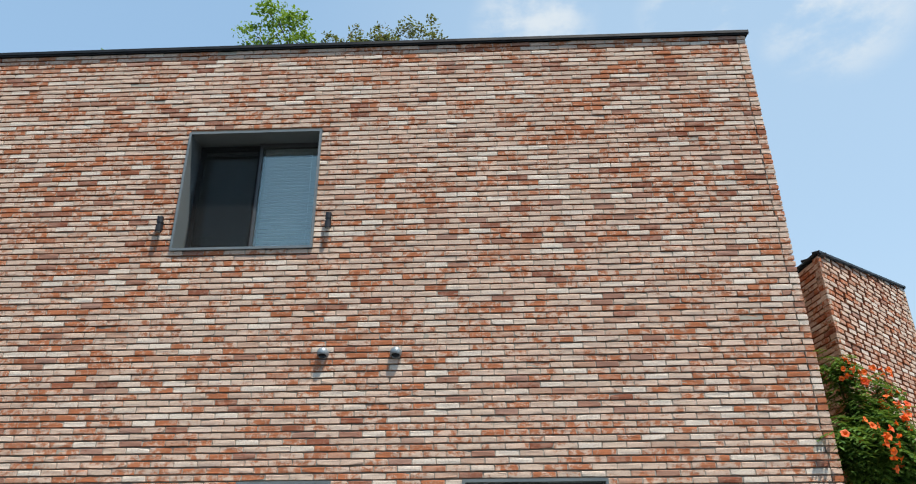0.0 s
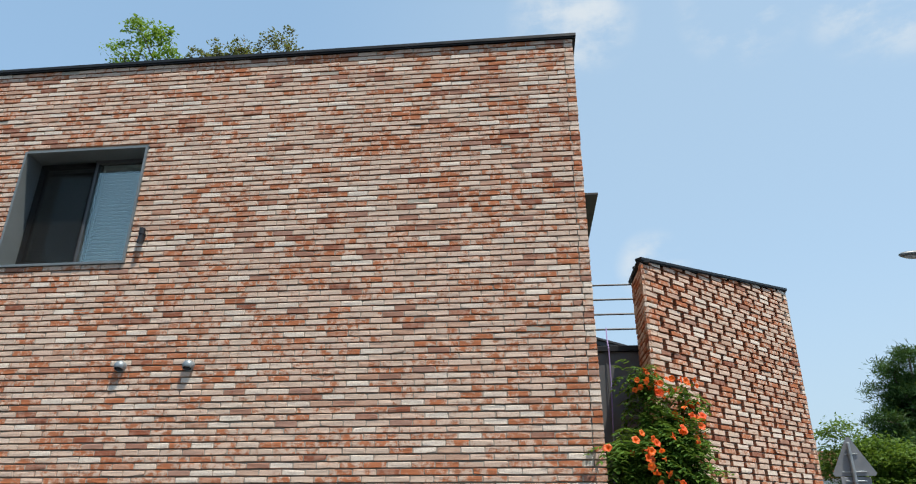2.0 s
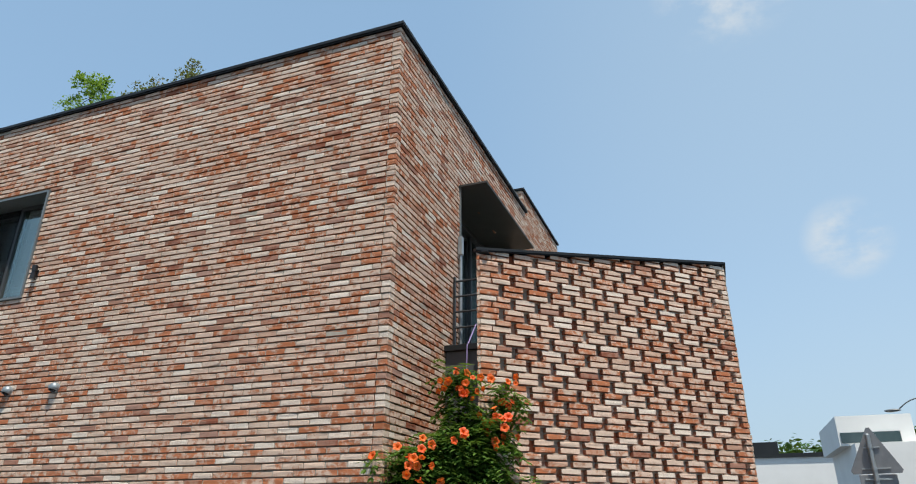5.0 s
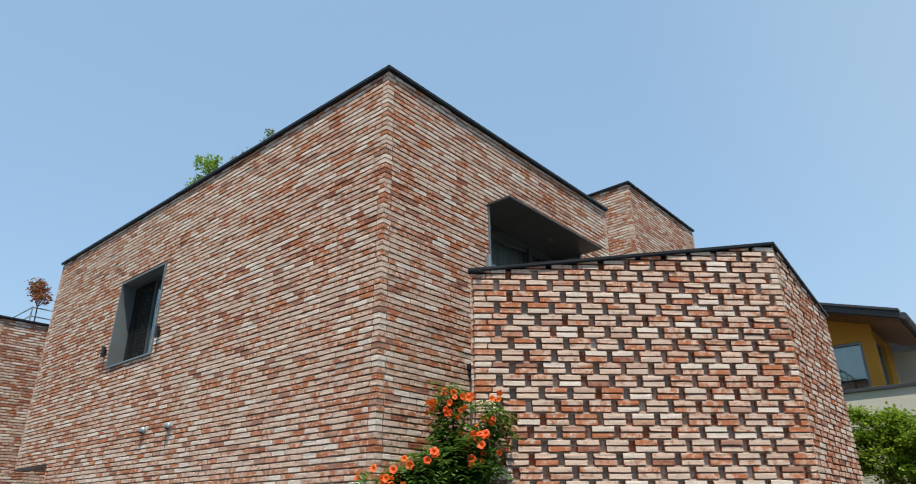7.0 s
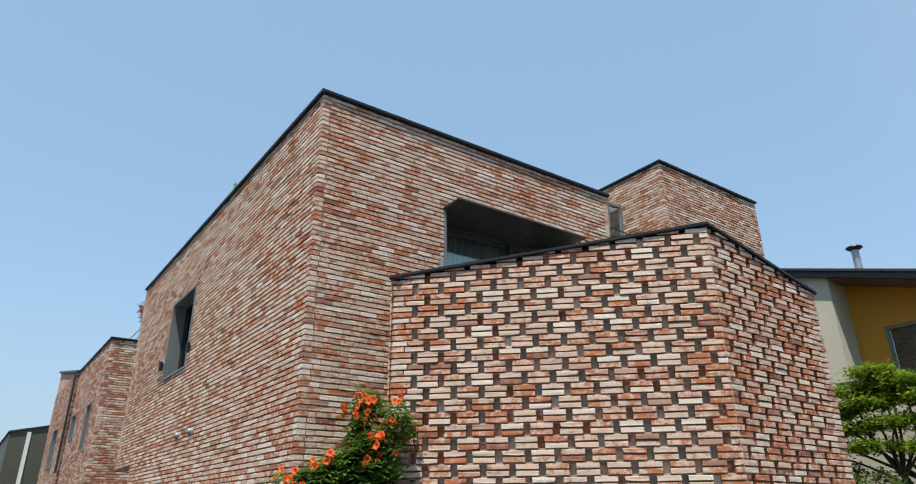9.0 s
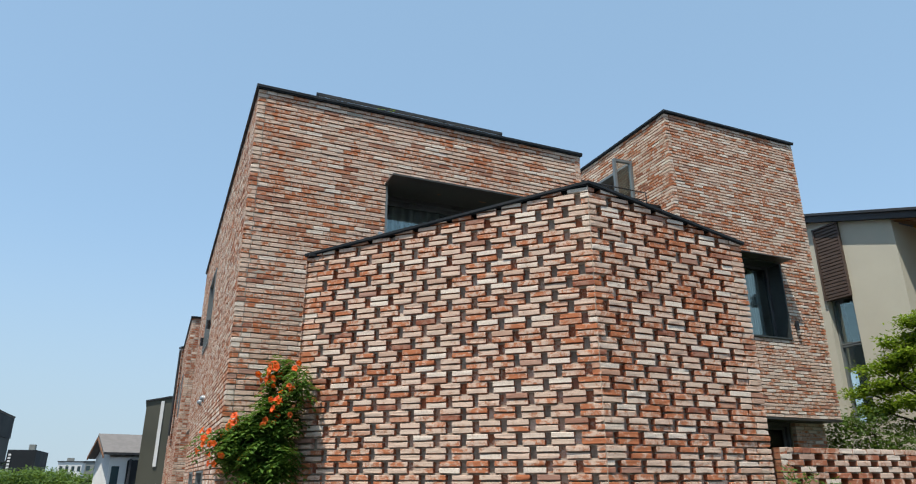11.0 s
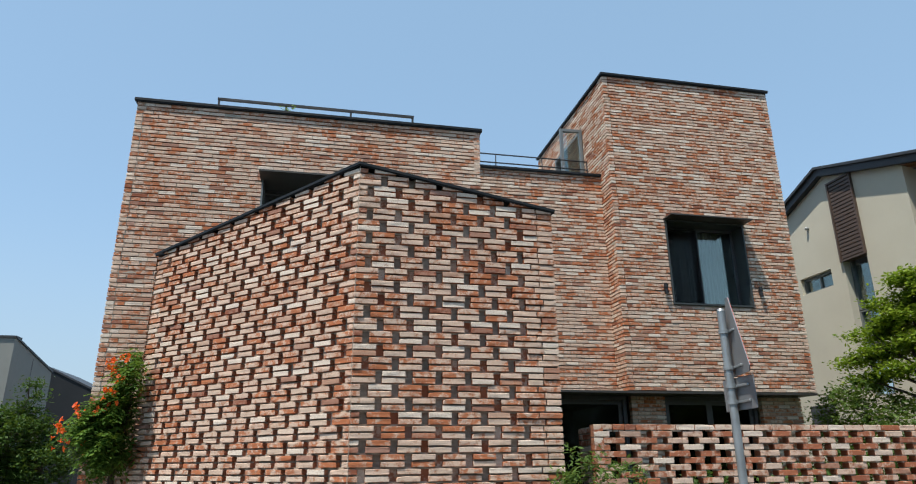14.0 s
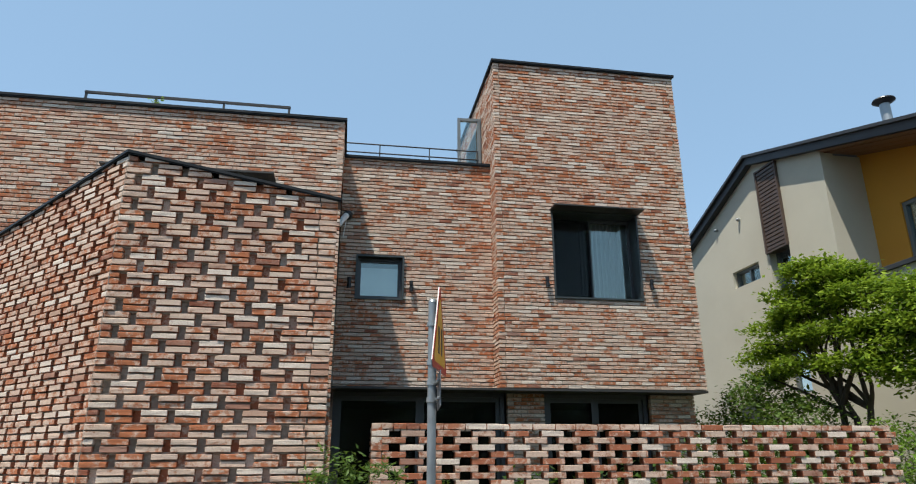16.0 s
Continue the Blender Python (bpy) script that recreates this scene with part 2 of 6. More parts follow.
def raw_part(name, verts, faces, mat, parent=None, smooth=False):
    me = bpy.data.meshes.new(name)
    me.from_pydata(verts, [], faces)
    me.materials.append(mat)
    if smooth:
        me.polygons.foreach_set("use_smooth", [True] * len(me.polygons))
    ob = new(name, me)
    if parent is not None:
        ob.parent = parent
    return ob


def thing(name, label="", category="", kind="", group=""):
    return tagged(new(name), label, category, group, kind)


def add_box(bm, lo, hi, m=None, bevel=0.0):
    size = [hi[k] - lo[k] for k in range(3)]
    mid = [(hi[k] + lo[k]) / 2 for k in range(3)]
    r = bmesh.ops.create_cube(bm, size=1.0, matrix=Matrix.LocRotScale(mid, None, size))
    vs = r["verts"]
    if bevel > 0:
        es = list({e for v in vs for e in v.link_edges})
        r2 = bmesh.ops.bevel(bm, geom=es, offset=bevel, segments=1, affect="EDGES")
        vs = list({v for f in r2["faces"] for v in f.verts} | {v for v in vs if v.is_valid})
    if m is not None:
        bmesh.ops.transform(bm, matrix=m, verts=vs)
    return vs


def box_bm(lo, hi, m=None, bevel=0.0):
    bm = bmesh.new()
    add_box(bm, lo, hi, m, bevel)
    return bm


def add_tube(bm, a, b, r0, r1=None, seg=10, caps=True):
    a, b = Vector(a), Vector(b)
    d = b - a
    rot = d.to_track_quat("Z", "Y").to_matrix().to_4x4()
    bmesh.ops.create_cone(bm, cap_ends=caps, segments=seg, radius1=r0, radius2=r0 if r1 is None else r1, depth=d.length,
                          matrix=Matrix.Translation((a + b) / 2) @ rot)


def tube_bm(a, b, r0, r1=None, seg=10):
    bm = bmesh.new()
    add_tube(bm, a, b, r0, r1, seg)
    return bm


def prism_bm(poly, lo, hi, m):
    """A polygon in u, z, drawn out between two depths, in the frame m (u, depth outwards, z)."""
    bm = bmesh.new()
    a = [bm.verts.new(m @ Vector((u, lo, z))) for u, z in poly]
    b = [bm.verts.new(m @ Vector((u, hi, z))) for u, z in poly]
    bm.faces.new(a)
    bm.faces.new(b[::-1])
    k = len(poly)
    for i in range(k):
        bm.faces.new((a[i], b[i], b[(i + 1) % k], a[(i + 1) % k]))
    bmesh.ops.recalc_face_normals(bm, faces=bm.faces)
    return bm


def wall_frame(x, y, ux, uy):
    """u along the wall, second axis out of the wall (to the right of u), z up, from the point x, y."""
    u = Vector((ux, uy, 0)).normalized()
    o = Vector((u.y, -u.x, 0))
    return Matrix(((u.x, o.x, 0, x), (u.y, o.y, 0, y), (0, 0, 1, 0), (0, 0, 0, 1)))


def slab_with_holes(length, z0, z1, holes, lo, hi, m, u0=0.0):
    us = sorted({u0, length, *[h[0] for h in holes], *[h[1] for h in holes]})
    zs = sorted({z0, z1, *[h[2] for h in holes], *[h[3] for h in holes]})
    us = [u for u in us if u0 <= u <= length]
    zs = [z for z in zs if z0 <= z <= z1]

    def solid(i, j):
        if not (0 <= i < len(us) - 1 and 0 <= j < len(zs) - 1):
            return False
        cu, cz = (us[i] + us[i + 1]) / 2, (zs[j] + zs[j + 1]) / 2
        return not any(h[0] < cu < h[1] and h[2] < cz < h[3] for h in holes)

    verts, faces = [], []

    def quad(pts):
        k = len(verts)
        verts.extend(m @ Vector(p) for p in pts)
        faces.append((k, k + 1, k + 2, k + 3))

    for i in range(len(us) - 1):
        for j in range(len(zs) - 1):
            if not solid(i, j):
                continue
            a, b, c, d = us[i], us[i + 1], zs[j], zs[j + 1]
            quad(((a, hi, c), (a, hi, d), (b, hi, d), (b, hi, c)))
            quad(((a, lo, c), (b, lo, c), (b, lo, d), (a, lo, d)))
            if not solid(i - 1, j):
                quad(((a, lo, c), (a, lo, d), (a, hi, d), (a, hi, c)))
            if not solid(i + 1, j):
                quad(((b, lo, c), (b, hi, c), (b, hi, d), (b, lo, d)))
            if not solid(i, j - 1):
                quad(((a, lo, c), (a, hi, c), (b, hi, c), (b, lo, c)))
            if not solid(i, j + 1):
                quad(((a, lo, d), (b, lo, d), (b, hi, d), (a, hi, d)))
    bm = bmesh.new()
    vv = [bm.verts.new(v) for v in verts]
    for f in faces:
        bm.faces.new([vv[k] for k in f])
    bmesh.ops.remove_doubles(bm, verts=bm.verts, dist=0.0005)
    bmesh.ops.recalc_face_normals(bm, faces=bm.faces)
    return bm


# ---- bricks ----
COURSE, PITCH, JOINT, BRICK_L, BRICK_H, BRICK_D = 0.0565, 0.2008, 0.0095, 0.1913, 0.0428, 0.09
rng = random.Random(7)


def brick_geometry(length, height, depth, r, closed=False, z_top=None):
    """Worn brick: u 0..length, outwards 0 at the face, z 0..height. 8-point outline, chipped arris."""
    c, j = 0.0022, 0.0022
    l, h = length, height
    base = [(0, 0), (l * r.uniform(0.3, 0.7), 0), (l, 0), (l, h * 0.5), (l, h), (l * r.uniform(0.3, 0.7), h), (0, h), (0, h * 0.5)]
    out = [(u + r.uniform(-j, j), z + r.uniform(-j, j)) for u, z in base]
    if r.random() < 0.12:
        k = r.choice((0, 2, 4, 6))
        du = r.uniform(0.004, 0.012) * (1 if k in (0, 6) else -1)
        dz = r.uniform(0.003, 0.008) * (1 if k in (0, 2) else -1)
        out[k] = (out[k][0] + du, out[k][1] + dz)
    mu, mz = l / 2, h / 2
    verts = []
    for u, z in out:
        k = c * r.uniform(0.5, 2.2)
        verts.append((u + (k if u < mu else -k), r.uniform(-0.0015, 0.0015), z + (k if z < mz else -k)))
    verts += [(u, -c * r.uniform(0.8, 2.0), z) for u, z in out]
    verts += [(u, -depth, z) for u, z in base]
    faces = [(7, 6, 5, 4, 3, 2, 1, 0)]
    for a in (0, 8):
        for i in range(8):
            k = (i + 1) % 8
            faces.append((a + i, a + k, a + 8 + k, a + 8 + i))
    if closed:
        faces.append(tuple(range(16, 24)))
    return verts, [f[::-1] for f in faces]


def bare_sides(me, mat, closed=False, washed=()):
    """The faces inside the joints were never limewashed; those of corner bricks (washed) were. mat: clay darkened for
    joint shade.
    """
    me.materials.append(mat)
    per = 18 if closed else 17
    me.polygons.foreach_set("material_index", [1 if i % per > 8 and i // per not in washed else 0 for i in range(len(me.polygons))])


def brick_meshes(name, mat, depth, closed, count=14, length=BRICK_L):
    out = []
    for _ in range(count):
        v, f = brick_geometry(length, BRICK_H, depth, rng, closed)
        me = bpy.data.meshes.new(name)
        me.from_pydata(v, [], f)
        me.materials.append(mat)
        bare_sides(me, CLAY)
        out.append(me)
    return out


def lay_bricks(wall, m, list_of_bricks, mat, mat_joined, near, count=300, depth=BRICK_D, closed=False, meshes=None, length=BRICK_L, clip=None, mitre=False):
    """list_of_bricks: (u, z, length, height, out). The whole ones nearest to near (u, z) become objects, the rest is joined. clip(u): a sloping top."""
    first, last = min(b[0] for b in list_of_bricks), max(b[0] + b[2] for b in list_of_bricks)
    corner = lambda b: b[0] < first + 0.012 or b[0] + b[2] > last - 0.012
    whole = [b for b in list_of_bricks if abs(b[2] - length) < 0.002 and abs(b[3] - BRICK_H) < 0.002 and not corner(b)]
    whole.sort(key=lambda b: (b[0] - near[0]) ** 2 + (b[1] - near[1]) ** 2)
    chosen = whole[:count]
    ids = {id(b) for b in chosen}
    meshes = meshes or brick_meshes("brick", mat, depth, closed, length=length)
    for b in chosen:
        ob = new("brick", rng.choice(meshes))
        ob.parent = wall
        ob.matrix_basis = m @ Matrix.Translation((b[0], b[4], b[1])) @ Matrix.Rotation(rng.uniform(-0.006, 0.006), 4, "Y")
    verts, faces, washed, n = [], [], set(), 0
    for b in list_of_bricks:
        if id(b) in ids:
            continue
        v, f = brick_geometry(b[2], b[3], depth, rng, closed)
        k = len(verts)
        if mitre and b[0] < 0.012:
            v = [(p[0] - p[1] * (p[0] < 0.03), p[1], p[2]) for p in v]
        if clip:
            v = [(p[0], p[1], max(min(p[2], clip(b[0] + p[0]) - b[1]), 0.001)) for p in v]
        verts.extend(m @ Vector((b[0] + p[0], b[4] + p[1], b[1] + p[2])) for p in v)
        faces.extend(tuple(k + i for i in q) for q in f)
        if corner(b):
            washed.add(n)
        n += 1
    if verts:
        rest = raw_part("brickwork", verts, faces, mat_joined, wall)
        bare_sides(rest.data, CLAY_J, closed, washed)
        rest["kind"] = "stuff"
    return meshes


def running_bond(length, z0, z1, holes=(), start=(0.0, 0.0), end=(0.0, 0.0), u0=0.0):
    """Bricks of a stretcher bond, cut at the ends and at openings. start/end: how far even and odd courses stay back at the ends."""
    out = []
    rows = int((z1 - z0) / COURSE + 0.3)
    for k in range(rows):
        z = z0 + k * COURSE + 0.005
        par = k % 2
        a, b = u0 + start[par], length - end[par]
        spans = [(a, b)]
        for h in holes:
            if h[2] - 0.012 < z + BRICK_H / 2 < h[3] + 0.012:
                spans = [q for s in spans for q in ((s[0], min(s[1], h[0])), (max(s[0], h[1]), s[1])) if q[1] - q[0] > 0.02]
        shift = par * PITCH * 0.5 + rng.uniform(-0.018, 0.018)
        for s0, s1 in spans:
            cuts = [s0]
            n0 = math.floor((s0 - shift) / PITCH)
            u = n0 * PITCH + shift
            while u < s1 - 0.03:
                if u > s0 + 0.03:
                    cuts.append(u)
                u += PITCH
            cuts.append(s1)
            for i in range(len(cuts) - 1):
                lo = cuts[i] + (JOINT / 2 if i else 0)
                hi = cuts[i + 1] - (JOINT / 2 if i < len(cuts) - 2 else 0)
                ln = hi - lo
                if ln < 0.02:
                    continue
                if abs(ln - BRICK_L) < 0.004:
                    ln = BRICK_L
                out.append((lo, z, ln, BRICK_H, rng.gauss(0, 0.0018)))
    return out


def brick_wall(name, label, x, y, ux, uy, length, z0, z1, holes=(), start=(0, 0), end=(0, 0), near=(0, 0), count=300,
               mats=None, thick=0.2, slab_in=(0.0, 0.0), meshes=None):
    m = wall_frame(x, y, ux, uy)
    wall = thing(name, label, "wall", "structure")
    sb = slab_with_holes(length - slab_in[1], z0, z1, holes, -thick, -0.023, m, slab_in[0])
    part("mortar", sb, MORTAR, wall, "grey recessed lime mortar")
    mats = mats or (BRICK, BRICK_J)
    bricks = running_bond(length, z0, z1, holes, start, end)
    return wall, m, bricks, (mats, near, count, meshes)


def finish_wall(w):
    wall, m, bricks, (mats, near, count, meshes) = w
    # head joints are pointed nearly flush, beds are raked out
    rows = {}
    for b in bricks:
        rows.setdefault(round(b[1], 4), []).append(b)
    verts, faces = [], []
    for z, row in rows.items():
        row.sort()
        spans = []
        for b in row:
            if spans and b[0] - spans[-1][1] < 0.03:
                spans[-1][1] = b[0] + b[2]
            else:
                spans.append([b[0], b[0] + b[2]])
        for lo, hi in spans:
            k = len(verts)
            lo, hi, z0, z1 = lo + 0.04, hi - 0.04, z + 0.003, z + BRICK_H - 0.003
            if hi - lo < 0.05:
                continue
            verts.extend(m @ Vector(p) for p in ((lo, -0.005, z0), (hi, -0.005, z0), (hi, -0.005, z1), (lo, -0.005, z1), (lo, -0.036, z0), (hi, -0.036, z0), (hi, -0.036, z1), (lo, -0.036, z1)))
            faces.extend(tuple(k + i for i in f) for f in ((0, 1, 2, 3), (4, 5, 1, 0), (3, 2, 6, 7)))
    if verts:
        raw_part("head_joints", verts, faces, MORTAR, wall)["kind"] = "stuff"
    return lay_bricks(wall, m, bricks, mats[0], mats[1], near, count, meshes=meshes)


def coping(wall, m, pts, lo, hi, h=0.034, drip=0.016):
    """Folded metal cap along a line of (u, z) points: top sheet, front fold and a thin drip."""
    poly = [(u, z) for u, z in pts] + [(u, z - h) for u, z in pts[::-1]]
    bm = prism_bm(poly, lo, hi, m)
    poly2 = [(u, z - h) for u, z in pts] + [(u, z - h - drip) for u, z in pts[::-1]]
    b2 = prism_bm(poly2, hi - 0.022, hi - 0.012, m)
    me = bpy.data.meshes.new("tmp")
    b2.to_mesh(me)
    b2.free()
    bm.from_mesh(me)
    bpy.data.meshes.remove(me)
    return part("coping", bm, COPING, wall, "black folded metal coping")


# ---- plan ----
AX0, AX1, AY = -5.87, 2.85, 5.82          # street front
BX, BY1 = 2.85, 10.50                      # side front, upper block
CX, CY1 = 1.85, 12.82                      # set-back link
TX, TY0, TY1 = 2.22, 12.82, 15.96          # tower
Z_FLOOR, Z_ROOF, Z_LINK, Z_TOWER = 2.87, 6.54, 6.45, 8.18
S_L, S_C, S_R = (3.41, 6.46), (5.60, 8.645), (5.57, 10.525)   # pierced screen
SZ_L, SZ_C, SZ_R = 4.24, 4.59, 4.25
LOW_X, LOW_Y0, LOW_Y1, LOW_Z = 5.31, 10.925, 16.2, 2.227

walls = []
WIN_A = (-3.0, -1.63, 4.125, 5.44)
WIN_A2 = (-0.22, 0.96, 0.9, 2.025)
WIN_A3 = (-2.09, -1.31, 0.9, 2.025)
off = lambda w, d: (w[0] - d, w[1] - d, w[2], w[3])
HD = 0.1
wallA = brick_wall("wall_south", "limewashed reclaimed brick street front of the house", AX0, AY, 1, 0, AX1 - AX0, 0.0, Z_ROOF - 0.03,
                   [off(WIN_A, AX0), off(WIN_A2, AX0), off(WIN_A3, AX0), (-0.1, 1.37, -0.1, Z_FLOOR)],
                   end=(0.0, HD), near=(AX1 - AX0 - 3.2, 3.6), slab_in=(0.02, 0.014))
walls.append(wallA)
BAL = (7.5, 9.6, 3.02, 5.485)
wallB = brick_wall("wall_east", "limewashed reclaimed brick side front of the upper block", BX, AY, 0, 1, BY1 - AY, 0.0, Z_ROOF - 0.03,
                   [off(BAL, AY)], start=(HD, 0.0), near=(0.9, 4.5), slab_in=(0.2, 0.014))
walls.append(wallB)
WIN_C = (10.755, 11.465, 4.16, 4.83)
wallC = brick_wall("wall_link", "limewashed reclaimed brick wall of the set-back link", CX, BY1, 0, 1, CY1 - BY1, Z_FLOOR, Z_LINK - 0.03,
                   [off(WIN_C, BY1)], near=(1.2, 4.5))
walls.append(wallC)
WIN_T = (13.69, 15.08, 4.19, 5.57)
wallT = brick_wall("wall_tower", "limewashed reclaimed brick front of the tower", TX, TY0, 0, 1, TY1 - TY0, Z_FLOOR, Z_TOWER - 0.03,
                   [off(WIN_T, TY0)], start=(HD, 0), end=(0, HD), near=(1.6, 4.5), slab_in=(0.014, 0.014))
walls.append(wallT)
wallTS = brick_wall("wall_tower_south", "limewashed reclaimed brick flank of the tower", -1.2, TY0, 1, 0, TX + 1.2, Z_FLOOR, Z_TOWER - 0.03,
                    [(1.05, 2.42, 6.5, 7.62)], end=(0, HD), near=(3.3, 7.3), count=200, slab_in=(0.02, 0.2))
walls.append(wallTS)
wallTN = brick_wall("wall_tower_north", "limewashed reclaimed brick far flank of the tower", TX, TY1, -1, 0, 3.4, Z_FLOOR, Z_TOWER - 0.03,
                    start=(HD, 0), near=(0, 5), count=60, slab_in=(0.2, 0.02))
walls.append(wallTN)
wallBN = brick_wall("wall_upper_north", "limewashed brick return of the upper block", BX, BY1, -1, 0, 3.0, Z_LINK - 0.6, Z_ROOF - 0.03,
                    near=(0, 6.4), count=40, slab_in=(0.2, 0.02))
walls.append(wallBN)
wallAW = brick_wall("wall_west", "limewashed brick far flank of the street front", AX0, 12.0, 0, -1, 12.0 - AY, Z_FLOOR, Z_ROOF - 0.03,
                    near=(6, 5), count=40, slab_in=(0.02, 0.2))
walls.append(wallAW)
coping(wallA[0], wallA[1], [(-0.03, Z_ROOF), (AX1 - AX0 + 0.035, Z_ROOF)], -0.3, 0.035)
coping(wallB[0], wallB[1], [(-0.031, Z_ROOF + 0.002), (BY1 - AY + 0.03, Z_ROOF + 0.002)], -0.3, 0.037)
coping(wallC[0], wallC[1], [(0.0, Z_LINK), (CY1 - BY1, Z_LINK)], -0.3, 0.035)
coping(wallT[0], wallT[1], [(-0.03, Z_TOWER), (TY1 - TY0 + 0.03, Z_TOWER)], -0.3, 0.037)
coping(wallTS[0], wallTS[1], [(-0.03, Z_TOWER - 0.002), (TX + 1.2 + 0.03, Z_TOWER - 0.002)], -0.3, 0.035)
coping(wallBN[0], wallBN[1], [(-0.03, Z_ROOF - 0.002), (3.0, Z_ROOF - 0.002)], -0.3, 0.03)

# unseen roofs, floors and inner partitions, added to close the rooms against daylight
def slab(name, label, lo, hi, mat):
    return tagged(part(name, box_bm(lo, hi), mat), label, "slab", kind="structure")


ROOFING = plain_material("roof_membrane", (0.20, 0.20, 0.19), (0.27, 0.27, 0.26), 2.0, 0.9)
slab("roof", "grey flat roof behind the parapet", (AX0 + 0.2, AY + 0.2, 6.0), (BX - 0.2, BY1 - 0.02, 6.2), ROOFING)
slab("roof_link", "grey flat roof terrace of the link", (-1.2, BY1, 5.7), (CX - 0.2, CY1 - 0.02, 5.9), ROOFING)
slab("roof_tower", "grey flat roof of the tower", (-1.15, TY0 + 0.2, 7.7), (TX - 0.2, TY1 - 0.2, 7.85), ROOFING)
slab("floor_upper", "upper floor slab", (AX0 + 0.02, AY + 0.2, 2.885), (BX - 0.21, BY1, 3.0), DARK_ROOM)
slab("soffit_front", "dark metal soffit under the jutting brick end", (AX0, AY - 0.01, 2.85), (AX0 + 1.37, AY + 0.2, 2.868), HOOD)
slab("soffit_tower", "dark metal soffit under the tower and link", (0.0, BY1 - 0.3, 2.835), (TX + 0.004, TY1 + 0.004, 2.866), HOOD)
slab("floor_tower", "upper floor slab of tower and link", (-1.0, BY1 + 0.02, 2.885), (CX - 0.2, TY1 - 0.21, 3.0), DARK_ROOM)
slab("inner_wall", "unseen plaster partition added to keep the house's rooms dark", (-6.0, 12.1, 0.0), (-1.22, 12.25, 6.0), DARK_ROOM)
slab("inner_wall_tower", "unseen plaster partition added to keep the tower's rooms dark", (-1.2, BY1 + 0.05, 0.0), (-1.05, TY1, 7.7), DARK_ROOM)

# ---- pierced brick screen ----
def screen_top(u, length, za, zb):
    return za + (zb - za) * u / length


SCREEN_L, SCREEN_C, SCREEN_Z = 0.2, 0.0572, 0.0307


def screen_spans(ln, step, full, from_end):
    """Solid stretches of one pair of courses, counted from the screen's corner: a full brick or a header first, a closer last."""
    out = [] if full else [(0.0, 0.077)]
    v = 0.0 if full else 0.14
    while v < ln:
        out.append((v, min(v + SCREEN_L, ln)))
        v += step
    if out[-1][1] - out[-1][0] < 0.16:
        out[-2:] = [(out[-2][0], ln)]
    elif ln - out[-1][1] < 0.06:
        out[-1] = (out[-1][0], ln)
    return [(ln - b, ln - a) for a, b in out[::-1]] if from_end else out


